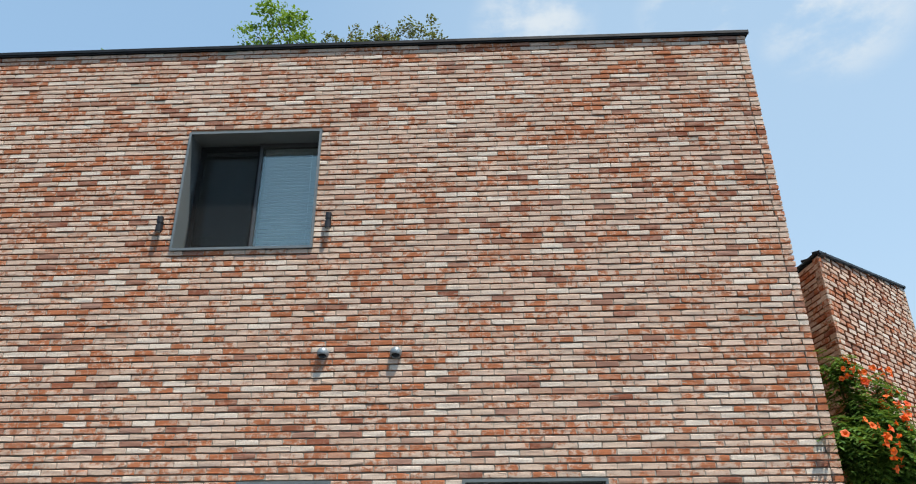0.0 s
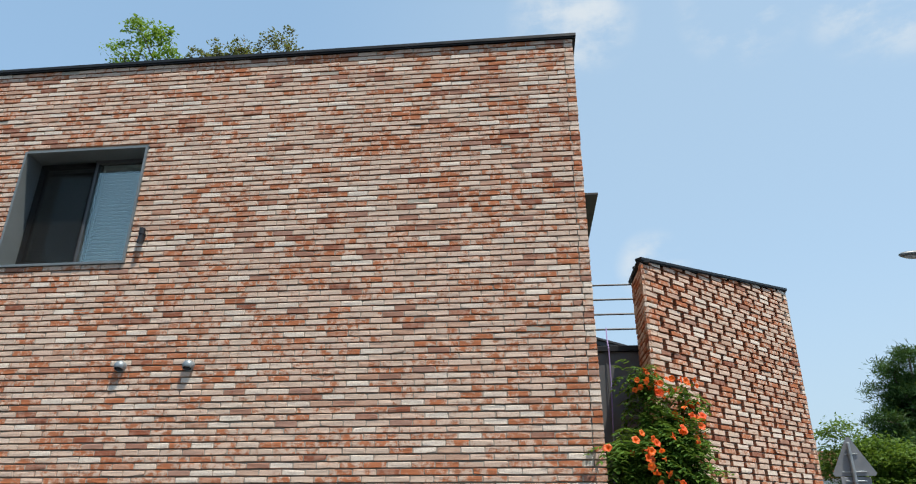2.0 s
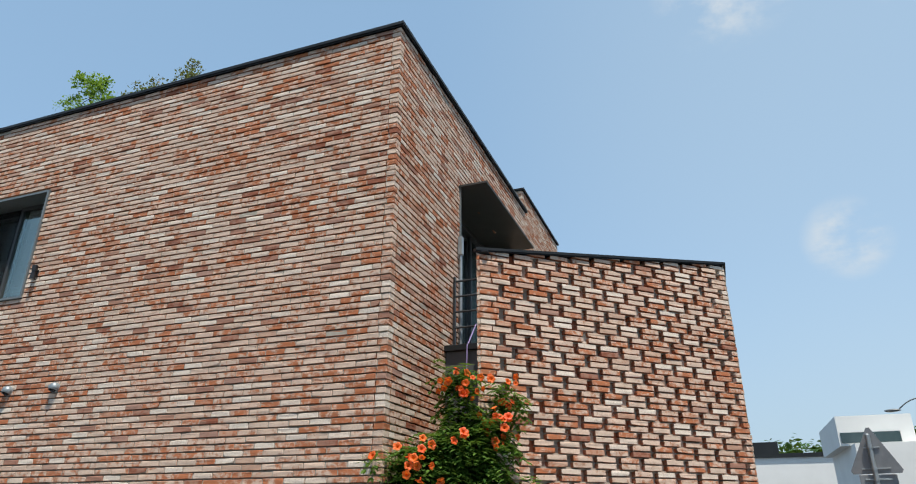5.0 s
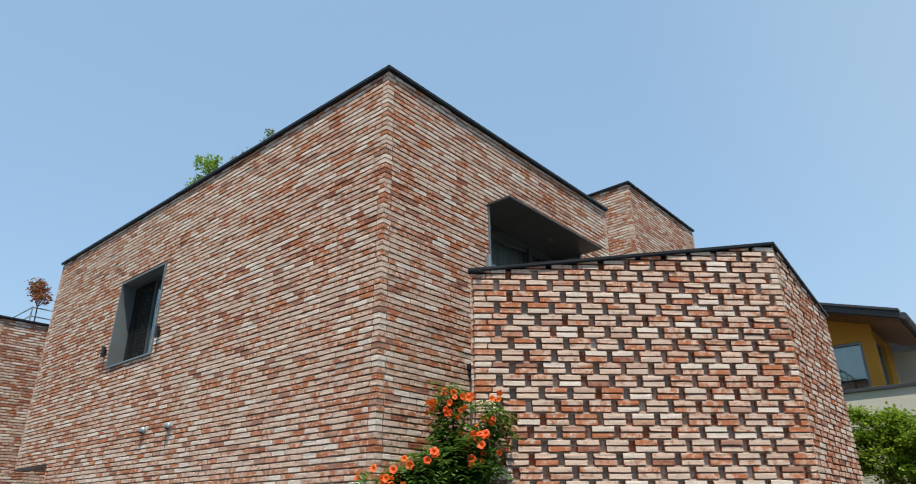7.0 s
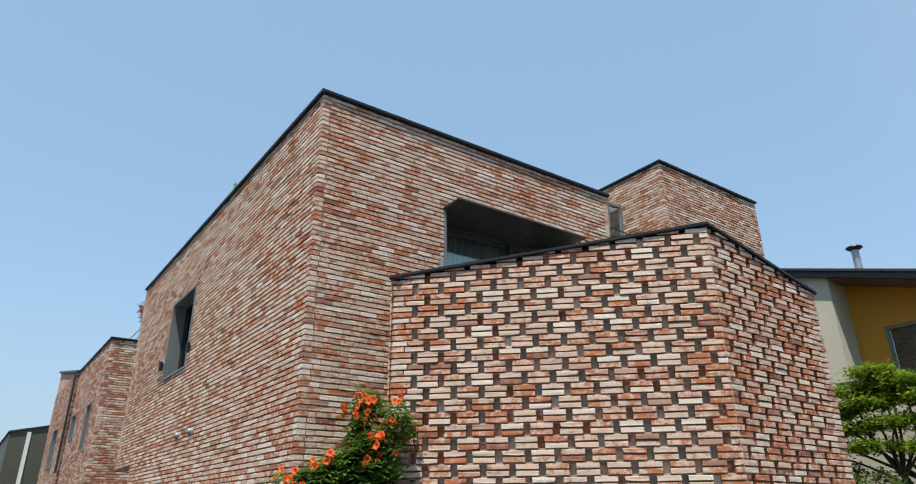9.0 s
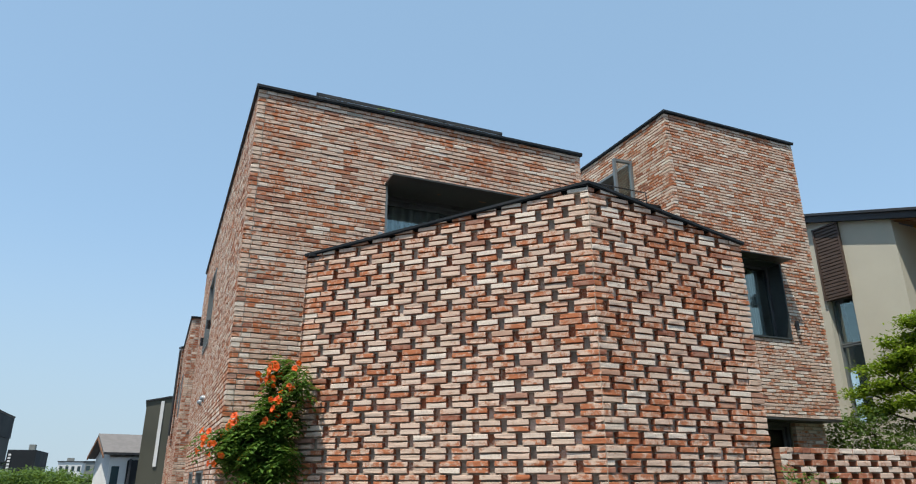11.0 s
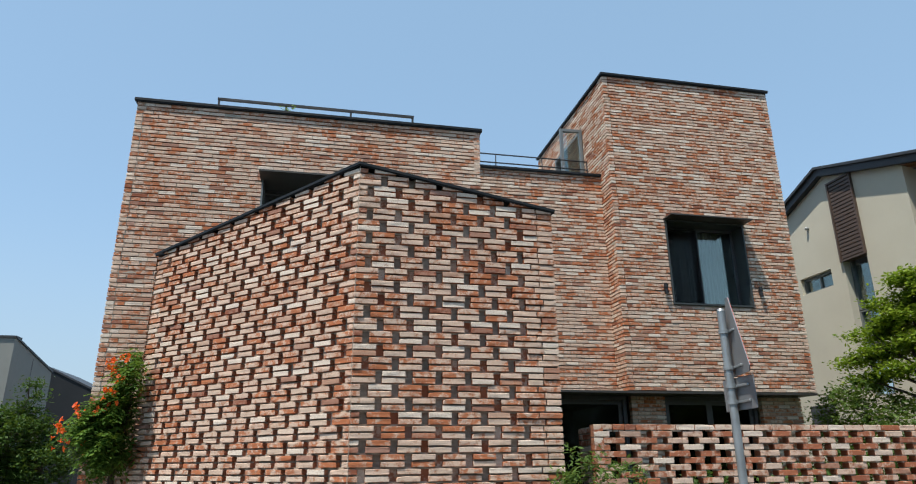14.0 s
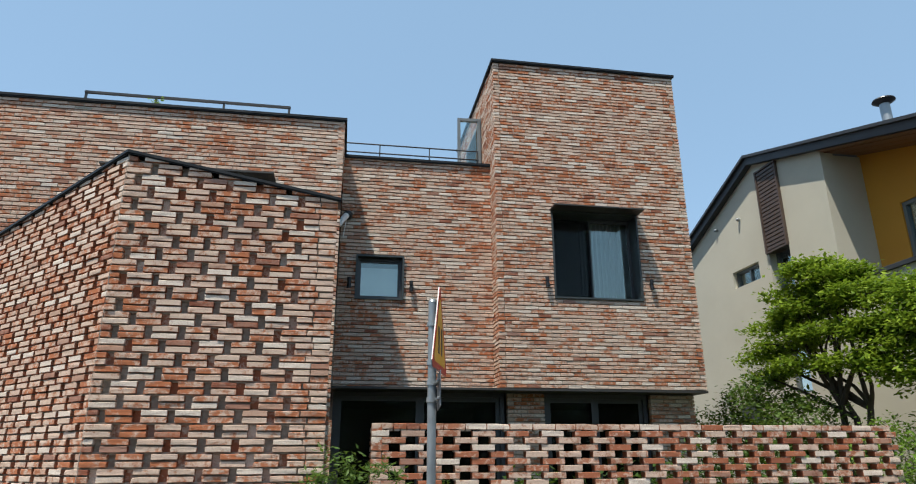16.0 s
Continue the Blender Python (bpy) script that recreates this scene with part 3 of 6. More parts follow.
def pierced_screen(name, label, p0, p1, za, zb, step, odd_full, from_end, near, count):
    """Pairs of courses with a narrow slot between bricks; each pair shifted by half a step."""
    ln = math.hypot(p1[0] - p0[0], p1[1] - p0[1])
    m = wall_frame(p0[0], p0[1], p1[0] - p0[0], p1[1] - p0[1])
    wall = thing(name, label, "wall", "structure")
    lo_u, hi_u = (0.26, ln - 0.03) if from_end else (0.03, ln - 0.03)
    part("backing", prism_bm([(lo_u, 0.0), (hi_u, 0.0), (hi_u, zb - 0.05), (lo_u, za - 0.05)], -0.22, -0.075, m), MORTAR, wall, "grey mortar backing")
    clip = lambda u: screen_top(u, ln, za, zb) - 0.034

    def under(a, b, z):
        """The stretch of a..b where the sloping top is higher than z."""
        f = (z + 0.034 - za) / (zb - za) * ln
        a, b = (max(a, f), b) if zb > za else (a, min(b, f))
        return (a, b) if b - a > 0.02 else None

    bricks, beds, heads, fills = [], [], [], []
    deep = 0.036
    bed = SCREEN_C - BRICK_H
    for k in range(int((max(za, zb) - SCREEN_Z) / (2 * SCREEN_C)) + 1):
        z = SCREEN_Z + k * 2 * SCREEN_C
        spans = screen_spans(ln, step, (k % 2 == 1) == odd_full, from_end)
        q = under(0.012, ln - 0.012, z + 0.002)
        if q:
            beds.append((q[0], q[1], z - bed - 0.002, z + 0.002))
        for i, (lo, hi) in enumerate(spans):
            if hi - lo > 0.24:
                q = under(lo + 0.006, hi - 0.006, z + 2 * SCREEN_C)
                if q:
                    beds.append((q[0], q[1], z, z + 2 * SCREEN_C - 0.01))
            q = under(lo + 0.006, hi - 0.006, z + SCREEN_C + 0.002)
            if q:
                beds.append((q[0], q[1], z + BRICK_H - 0.002, z + SCREEN_C + 0.002))
            for c in range(2):
                zz = z + c * SCREEN_C
                cuts = [lo]
                if hi - lo > 0.24:
                    cuts.append((lo + 0.155 if from_end else hi - 0.155) if c == 0 else (lo + hi) / 2 + rng.uniform(-0.03, 0.03))
                cuts.append(hi)
                for e in range(len(cuts) - 1):
                    a = cuts[e] + (JOINT / 2 if e else 0)
                    b = cuts[e + 1] - (JOINT / 2 if e < len(cuts) - 2 else 0)
                    room = max(clip(a), clip(b)) - zz
                    if room < 0.01:
                        continue
                    w = SCREEN_L if abs(b - a - SCREEN_L) < 0.006 else b - a
                    h = BRICK_H if min(clip(a), clip(b)) - zz > BRICK_H else BRICK_H - 0.003
                    inner = 0.02 < a and b < ln - 0.02
                    bricks.append((a + rng.uniform(-0.004, 0.004) * inner, zz, w, h, rng.gauss(0, 0.003)))
            if i + 1 < len(spans) and clip(hi) > z + 0.05:
                a, b = hi - 0.012, spans[i + 1][0] + 0.012
                top = min(BRICK_H + SCREEN_C, clip(hi) - z)
                (heads if rng.random() < 0.5 else fills).append((a, z - 0.004, b - a, top + 0.006, -0.05 + rng.gauss(0, 0.006)))
    verts, faces = [], []
    for a, b, c, d in beds:
        k = len(verts)
        cut = from_end and a < 0.03
        a0, a1 = (a + deep, a + 0.105) if cut else (a, a)
        verts.extend(m @ Vector(p) for p in ((a0, -deep, c), (b, -deep, c), (b, -deep, d), (a0, -deep, d), (a1, -0.105, c), (b, -0.105, c), (b, -0.105, d), (a1, -0.105, d)))
        faces.extend(tuple(k + i for i in f) for f in ((0, 1, 2, 3), (4, 5, 1, 0), (3, 2, 6, 7), (4, 0, 3, 7), (1, 5, 6, 2)))
    raw_part("bed_joints", verts, faces, MORTAR, wall)["kind"] = "stuff"
    # brick ends and rough mortar set back in the slots
    for title, mat, group in (("recessed_headers", RED_J, heads), ("slot_mortar", SLOT, fills)):
        verts, faces = [], []
        for h in group:
            v, f = brick_geometry(h[2], h[3], 0.03, rng)
            k = len(verts)
            verts.extend(m @ Vector((h[0] + p[0], h[4] + p[1] * 2, h[1] + p[2])) for p in v)
            faces.extend(tuple(k + i for i in q) for q in f)
        raw_part(title, verts, faces, mat, wall)["kind"] = "stuff"
    return wall, m, bricks, ln, near, count, clip


screen1 = pierced_screen("screen_south", "pierced limewashed brick screen with a sloping top", S_L, S_C, SZ_L, SZ_C, 0.2608, True, True, (2.2, 2.9), 300)
screen2 = pierced_screen("screen_east", "pierced limewashed brick screen with a falling top", S_C, S_R, SZ_C, SZ_R, 0.2635, False, False, (0.9, 2.8), 300)
coping(screen1[0], screen1[1], [(-0.012, SZ_L), (screen1[3] + 0.01, SZ_C)], -0.05, 0.024, 0.026, 0.010)
coping(screen1[0], screen1[1], [(0.2, screen_top(0.2, screen1[3], SZ_L, SZ_C)), (screen1[3] + 0.01, SZ_C)], -0.24, -0.052, 0.026, 0.010)
coping(screen2[0], screen2[1], [(-0.01, SZ_C + 0.001), (screen2[3] + 0.03, SZ_R)], -0.24, 0.024, 0.026, 0.010)
part("corner_joint", box_bm((screen1[3] - 0.009, -0.012, 0.0), (screen1[3] - 0.002, 0.0003, SZ_C - 0.04), screen1[1]), SLOT, screen1[0], "pale mortar line down the corner")

# ---- ground ----
ASPHALT = plain_material("asphalt", (0.04, 0.04, 0.042), (0.07, 0.07, 0.07), 1.2, 0.9, 0, 0.5, 0.01, 0.3, 60.0)
g = bmesh.new()
bmesh.ops.create_grid(g, x_segments=4, y_segments=4, size=2500)
ground = tagged(part("ground", g, ASPHALT), "grey asphalt street round the house", "ground", kind="structure")

# ---- windows and doors ----
def bars(bm, m, u0, u1, z0, z1, w, d0, d1):
    """A rectangular ring of bars, w wide, between depths d0 and d1."""
    add_box(bm, (u0, d0, z0), (u0 + w, d1, z1), m)
    add_box(bm, (u1 - w, d0, z0), (u1, d1, z1), m)
    add_box(bm, (u0 + w, d0, z0), (u1 - w, d1, z0 + w), m)
    add_box(bm, (u0 + w, d0, z1 - w), (u1 - w, d1, z1), m)


def sash(parent, m, u0, u1, z0, z1, d, w=0.05, glass=None):
    bm = bmesh.new()
    bars(bm, m, u0, u1, z0, z1, w, d - 0.04, d)
    s = part("sash", bm, SASH, parent, "dark grey aluminium sash")
    p = part("pane", box_bm((u0 + w - 0.005, d - 0.026, z0 + w - 0.005), (u1 - w + 0.005, d - 0.018, z1 - w + 0.005), m), glass or GLASS, s, "clear reflecting glass")
    p.visible_shadow = False
    return s


def window(name, label, m, hole, depth=0.22, sashes=2, dress="blind", lip=0.02, lining=None):
    """Metal-lined opening with sashes set back in it."""
    u0, u1, z0, z1 = hole
    win = thing(name, label, "window", "structure")
    bm = bmesh.new()
    bars(bm, m, u0 - 0.004, u1 + 0.004, z0 - 0.004, z1 + 0.004, 0.024, -depth - 0.06, lip)
    part("frame", bm, lining or FRAME, win, "grey metal lining with a thin proud edge")
    a, b, c, e = u0 + 0.02, u1 - 0.02, z0 + 0.02, z1 - 0.02
    if sashes == 2:
        mid = (a + b) / 2
        sash(win, m, a, mid + 0.025, c, e, -depth - 0.005, 0.045)
        sash(win, m, mid - 0.025, b, c, e, -depth + 0.04, 0.045)
        part("insect_screen", box_bm((a + 0.03, -depth + 0.047, c + 0.03), (mid - 0.005, -depth + 0.049, e - 0.03), m), SCREEN, win, "dark insect screen")
    else:
        bm = bmesh.new()
        bars(bm, m, a, b, c, e, 0.034, -depth - 0.05, -depth + 0.04)
        part("outer_sash", bm, SASH, win)
        sash(win, m, a + 0.034, b - 0.034, c + 0.034, e - 0.034, -depth + 0.01, 0.024)
    back = -depth - 0.11
    if dress == "blind":
        slat = bmesh.new()
        add_box(slat, (a + 0.02, -0.02, -0.0012), (b - 0.02, 0.02, 0.0012), Matrix.Rotation(radians(28), 4, "X"))
        me = bpy.data.meshes.new("slat")
        slat.to_mesh(me)
        slat.free()
        me.materials.append(BLIND)
        n = int((e - c - 0.06) / 0.042)
        for k in range(n):
            ob = new("slat", me)
            ob.parent = win
            ob.matrix_basis = m @ Matrix.Translation((0, back, c + 0.03 + k * 0.042))
        bm = bmesh.new()
        for f in (0.12, 0.5, 0.88):
            add_box(bm, (a + (b - a) * f - 0.002, back - 0.003, c), (a + (b - a) * f + 0.002, back + 0.003, e), m)
        add_box(bm, (a + 0.01, back - 0.03, e - 0.04), (b - 0.01, back + 0.03, e), m)
        part("blind_rail", bm, BLIND, win, "white blind cords and head rail")
    elif dress == "roller":
        part("roller_blind", box_bm((a, back + 0.07, c), (b, back + 0.074, e - 0.13), m), BLIND, win, "white roller blind drawn down")
    elif dress == "curtain":
        verts, faces, n = [], [], 90
        lo, hi = a + (b - a) * 0.42, b - 0.05
        for k in range(n + 1):
            u = lo + (hi - lo) * k / n
            d = back - 0.06 + 0.022 * math.sin(k * 0.75) + 0.012 * math.sin(k * 0.31 + 1)
            verts += [m @ Vector((u, d, c)), m @ Vector((u, d, e))]
        faces = [(2 * k, 2 * k + 2, 2 * k + 3, 2 * k + 1) for k in range(n)]
        raw_part("curtain", verts, faces, CURTAIN, win, True)["label"] = "pale pleated curtain"
    # a made-up back wall closes the dim room behind
    bm = bmesh.new()
    add_box(bm, (u0 - 0.3, -2.6, z0 - 0.3), (u1 + 0.3, -2.5, z1 + 0.3), m)
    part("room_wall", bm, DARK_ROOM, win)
    return win


window("window_1", "square grey metal-lined window with half-drawn white blinds in the brick front", wallA[1], off(WIN_A, AX0), 0.24)
window("window_2", "low metal-lined window in the brick street front", wallA[1], off(WIN_A2, AX0), 0.2)
window("window_3", "small low metal-lined window in the brick street front", wallA[1], off(WIN_A3, AX0), 0.2, 1, "")
window("window_4", "small square metal-framed window with a white roller blind", wallC[1], off(WIN_C, BY1), 0.13, 1, "roller", 0.03, FRAME_SHADED)
winT = window("window_5", "tall metal-lined window under a steel hood, curtain inside", wallT[1], off(WIN_T, TY0), 0.3, 2, "curtain", lining=FRAME_SHADED)
mT = wallT[1]
part("hood", box_bm((WIN_T[0] - TY0 - 0.02, -0.02, WIN_T[3] + 0.003), (WIN_T[1] - TY0 + 0.03, 0.265, WIN_T[3] + 0.022), mT), HOOD, winT, "thin dark steel hood")

# balcony opening in the side front
mB = wallB[1]
bu0, bu1, bz0, bz1 = off(BAL, AY)
door1 = thing("door_1", "recessed balcony opening with a dark steel hood and glazed sliding doors", "balcony door", "structure")
bm = bmesh.new()
add_box(bm, (bu0 - 0.004, -0.75, bz0), (bu0 + 0.02, 0.015, bz1), mB)
add_box(bm, (bu1 - 0.02, -0.75, bz0), (bu1 + 0.004, 0.015, bz1), mB)
part("jamb_lining", bm, FRAME, door1, "dark grey metal reveal")
part("hood", box_bm((bu0 - 0.02, -0.75, bz1 - 0.001), (bu1 + 0.02, 0.34, bz1 + 0.022), mB), HOOD, door1, "dark steel hood")
part("balcony_floor", box_bm((bu0, -0.75, bz0 - 0.1), (bu1, -0.01, bz0), mB), ROOFING, door1)
for k, (a, b) in enumerate(((0.02, 1.36), (1.31, bu1 - bu0 - 0.02))):
    sash(door1, mB, bu0 + a, bu0 + b, bz0 + 0.01, bz1 - 0.05, -0.38 + 0.045 * k, 0.055)
part("transom", box_bm((bu0 + 0.02, -0.44, bz1 - 0.05), (bu1 - 0.02, -0.31, bz1 - 0.002), mB), SASH, door1, "dark header above the sliding doors")
verts = []
for k in range(121):
    u = bu0 + 0.1 + (bu1 - bu0 - 0.2) * k / 120
    d = -0.52 + 0.03 * math.sin(k * 0.8) + 0.012 * math.sin(k * 0.29)
    verts += [mB @ Vector((u, d, bz0)), mB @ Vector((u, d, bz1 - 0.03))]
raw_part("curtain", verts, [(2 * k, 2 * k + 2, 2 * k + 3, 2 * k + 1) for k in range(120)], CURTAIN, door1, True)["label"] = "pale pleated curtain behind the glass"
part("room_wall", box_bm((bu0 - 0.5, -3.1, bz0), (bu1 + 0.5, -3.0, bz1 + 0.3), mB), DARK_ROOM, door1)

# open casement in the tower's flank
casement = thing("window_6", "casement in the tower flank standing open to the roof terrace", "window", "structure")
bm = bmesh.new()
bars(bm, wallTS[1], 1.046, 2.424, 6.2, 7.624, 0.05, -0.15, 0.02)
part("frame", bm, FRAME, casement)
mS = Matrix.Translation((1.22, TY0 - 0.02, 0)) @ Matrix.Rotation(radians(-93), 4, "Z")
bm = bmesh.new()
bars(bm, mS, 0.0, 0.4, 6.2, 7.6, 0.05, -0.03, 0.03)
leaf = part("open_sash", bm, FRAME, casement, "grey framed sash swung outwards")
gp = part("pane", box_bm((0.045, -0.004, 6.245), (0.355, 0.004, 7.555), mS), GLASS, leaf)
gp.visible_shadow = False
part("handle", box_bm((0.365, 0.03, 6.72), (0.385, 0.055, 6.86), mS, 0.004), STEEL, leaf, "bright metal handle")
part("room_wall", box_bm((-1.0, 14.2, 5.9), (1.9, 14.3, 7.7)), DARK_ROOM, casement)

# ---- ground floor under the tower ----
def simple_brick_pier(label, x, y, ux, uy, length, z0, z1, near=(0.3, 2.4), count=60, start=(0, 0), end=(0, 0)):
    w = brick_wall("pier", label, x, y, ux, uy, length, z0, z1, (), start, end, near, count, thick=0.12, slab_in=(0.012, 0.012))
    w[0].name = "wall_pier"
    walls.append(w)


simple_brick_pier("brick pier under the tower in its shade", 1.9, 13.0, 0, 1, 0.55, 0.0, 2.83)
simple_brick_pier("wide brick pier under the tower in its shade", 1.9, 15.2, 0, 1, 0.7, 0.0, 2.83)
simple_brick_pier("brick flank of the ground floor", 1.9, 15.9, -1, 0, 3.1, 0.0, 2.83)


def shopfront(label, u0, u1, x, leaves):
    m = wall_frame(x, 0.0, 0, 1)
    front = thing("window_ground", label, "window", "structure")
    bm = bmesh.new()
    bars(bm, m, u0, u1, 0.05, 2.83, 0.06, -0.1, 0.0)
    part("frame", bm, SASH, front)
    w = (u1 - u0 - 0.12) / leaves
    for k in range(leaves):
        sash(front, m, u0 + 0.06 + k * w, u0 + 0.06 + (k + 1) * w, 0.1, 2.77, -0.02 - 0.03 * (k % 2), 0.06, GLASS_G)
    # made-up room box, added to stop daylight showing behind the glass
    bm = bmesh.new()
    add_box(bm, (u0 + 0.02, -2.2, 0.05), (u1 - 0.02, -2.1, 2.75), m)
    add_box(bm, (u0 + 0.02, -2.1, 0.05), (u0 + 0.06, -0.13, 2.75), m)
    add_box(bm, (u1 - 0.06, -2.1, 0.05), (u1 - 0.02, -0.13, 2.75), m)
    add_box(bm, (u0 + 0.02, -2.2, 2.75), (u1 - 0.02, -0.13, 2.8), m)
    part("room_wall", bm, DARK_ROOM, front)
    return front


shopfront("dark glazed sliding doors under the link", 10.52, 12.98, 1.78, 2)
shopfront("dark glazed sliding doors between the brick piers", 13.56, 15.19, 1.78, 2)
slab("floor_ground", "grey stone floor of the ground storey", (-1.0, 6.1, -0.05), (1.9, 15.9, 0.05), ROOFING)

# ---- screen return, terrace front and rails ----
ret = brick_wall("screen_return", "brick return at the end of the pierced screen", S_L[0] - 0.004, S_L[1] + 0.635, 0.0, -1, 0.63, 0.0, SZ_L - 0.05, thick=0.06, slab_in=(0.02, 0.13))
coping(ret[0], ret[1], [(-0.03, SZ_L - 0.012), (0.62, SZ_L - 0.012)], -0.1, 0.022, 0.028, 0.010)

terrace = thing("terrace_front", "dark grey sheet-metal terrace front between house and brick screen", "panel", "structure")
part("panel", box_bm((BX + 0.004, 7.1, 1.2), (3.52, 7.14, 3.44)), PANEL, terrace)
part("cap", box_bm((BX + 0.002, 7.06, 3.44), (3.54, 7.2, 3.5), None, 0.004), COPING, terrace, "black metal cap")
part("seam", box_bm((3.07, 7.094, 1.2), (3.08, 7.1, 3.44)), PANEL, terrace)
bm = bmesh.new()
low_f = [bm.verts.new((x, y, 2.9)) for x, y in ((BX + 0.004, 7.14), (3.85, 7.14), (5.38, 8.72), (5.38, 10.4), (BX + 0.004, 10.4))]
ext = bmesh.ops.extrude_face_region(bm, geom=[bm.faces.new(low_f)])
bmesh.ops.translate(bm, vec=(0, 0, 0.06), verts=[g for g in ext["geom"] if isinstance(g, bmesh.types.BMVert)])
bmesh.ops.recalc_face_normals(bm, faces=bm.faces)
part("terrace_floor", bm, ROOFING, terrace)

guard = thing("wire_rail", "thin steel guard rail between house wall and brick screen", "railing")
for z in (3.74, 3.91, 4.08, 4.25):
    part("wire", tube_bm((BX + 0.01, 7.3, z), (3.62, 7.3, z), 0.011, seg=8), RAIL, guard)
part("post", box_bm((BX + 0.012, 7.28, 3.5), (BX + 0.032, 7.32, 4.3)), RAIL, guard)
pipe = thing("drain_pipe", "slim galvanised pipe with a square box on the side wall", "pipe")
part("tube", tube_bm((BX + 0.042, 7.43, 3.45), (BX + 0.042, 7.43, 4.6), 0.017, seg=12), STEEL, pipe)
part("box", box_bm((BX + 0.012, 7.405, 4.6), (BX + 0.07, 7.455, 4.82), None, 0.008), STEEL, pipe)
CORD = plain_material("violet_cord", (0.20, 0.16, 0.34), (0.26, 0.21, 0.40), 20, 0.8)
cord = bmesh.new()
pts = [Vector((3.12, 7.27, 3.75)), Vector((3.105, 7.16, 3.6)), Vector((3.10, 7.05, 3.47)), Vector((3.095, 7.04, 3.1)), Vector((3.07, 7.02, 2.6)), Vector((3.06, 7.0, 2.1))]
for a, b in zip(pts, pts[1:]):
    add_tube(cord, a, b, 0.007, seg=6)
tagged(part("cord", cord, CORD), "violet cord tied to the guard rail above the vine", "cord")

roof_rail = thing("roof_rail", "dark low guard rail on the flat roof", "railing")
part("top_rail", box_bm((1.98, 6.67, 7.10), (2.02, 9.64, 7.135)), RAIL, roof_rail)
part("low_rail", box_bm((1.99, 6.67, 6.86), (2.01, 9.64, 6.88)), RAIL, roof_rail)
for y in (6.69, 7.67, 8.65, 9.62):
    part("post", box_bm((1.985, y - 0.015, 6.19), (2.015, y + 0.015, 7.11)), RAIL, roof_rail)

link_rail = thing("terrace_rail", "thin dark guard rail above the link's coping", "railing")
for z in (6.58, 6.73):
    part("rail_bar", tube_bm((1.72, BY1 + 0.01, z), (1.72, 12.66, z), 0.012, seg=8), RAIL, link_rail)
for y in (11.05, 11.85, 12.65):
    part("post", tube_bm((1.72, y, 6.44), (1.72, y, 6.73), 0.009, seg=8), RAIL, link_rail)


# ---- fittings on the walls ----
def wall_lamp(x, y, z, nx, ny, label):
    """Up-and-down light: bracket plate, arm and a ribbed cylinder."""
    m = Matrix.Translation((0, 0, z)) @ wall_frame(x, y, -ny, nx)
    lamp = thing("wall_lamp", label, "wall lamp", group="wall lamps on the brick house")
    part("back_plate", box_bm((-0.02, 0.0, -0.04), (0.02, 0.012, 0.04), m, 0.003), BLACK, lamp)
    part("arm", box_bm((-0.009, 0.012, -0.009), (0.009, 0.02, 0.009), m), BLACK, lamp)
    bm = bmesh.new()
    c = m @ Vector((0, 0.043, 0))
    for a, b, r in ((-0.078, -0.016, 0.03), (-0.016, 0.016, 0.024), (0.016, 0.078, 0.03)):
        add_tube(bm, c + Vector((0, 0, a)), c + Vector((0, 0, b)), r, seg=16)
    part("body", bm, BLACK, lamp, "black cylinder")
    part("lens", tube_bm(c + Vector((0, 0, -0.081)), c + Vector((0, 0, -0.077)), 0.02, seg=16), STEEL, lamp)


wall_lamp(-3.13, AY, 4.39, 0, -1, "black cylindrical wall lamp on the brick beside the window")
wall_lamp(-1.485, AY, 4.39, 0, -1, "black cylindrical wall lamp on the brick beside the window")
wall_lamp(CX, 10.665, 4.39, 1, 0, "black cylindrical wall lamp beside the small window")
wall_lamp(CX, 11.58, 4.37, 1, 0, "black cylindrical wall lamp beside the small window")
wall_lamp(TX, 13.57, 4.42, 1, 0, "black cylindrical wall lamp beside the hooded window")
wall_lamp(TX, 15.22, 4.44, 1, 0, "black cylindrical wall lamp beside the hooded window")

VENT = plain_material("grey_vent_cap", (0.20, 0.235, 0.25), (0.27, 0.305, 0.32), 9.0, 0.4, 0.4)


def vent_cap(x, z):
    """Round exhaust cap: collar on the wall and a hood that opens downwards."""
    v = thing("vent_cap", "grey metal domed vent cap on the brick front", "vent", group="vents on the street front")
    bm = bmesh.new()
    add_tube(bm, (x, AY + 0.01, z), (x, AY - 0.015, z), 0.055, 0.05, seg=20)
    part("collar", bm, VENT, v)
    bm = bmesh.new()
    bmesh.ops.create_uvsphere(bm, u_segments=20, v_segments=12, radius=0.052, matrix=Matrix.Translation((x, AY - 0.02, z)) @ Matrix.Diagonal((1, 0.95, 1, 1)))
    bmesh.ops.bisect_plane(bm, geom=bm.verts[:] + bm.edges[:] + bm.faces[:], plane_co=(x, AY - 0.03, z - 0.03), plane_no=Vector((0, -0.35, -1)), clear_outer=True)
    ob = part("dome", bm, VENT, v)
    ob.data.polygons.foreach_set("use_smooth", [True] * len(ob.data.polygons))
    ob.modifiers.new("skin", "SOLIDIFY").thickness = 0.003
    part("throat", tube_bm((x, AY + 0.02, z - 0.01), (x, AY - 0.03, z - 0.012), 0.036, seg=14), BLACK, v)


vent_cap(-1.45, 3.10)
vent_cap(-0.80, 3.095)

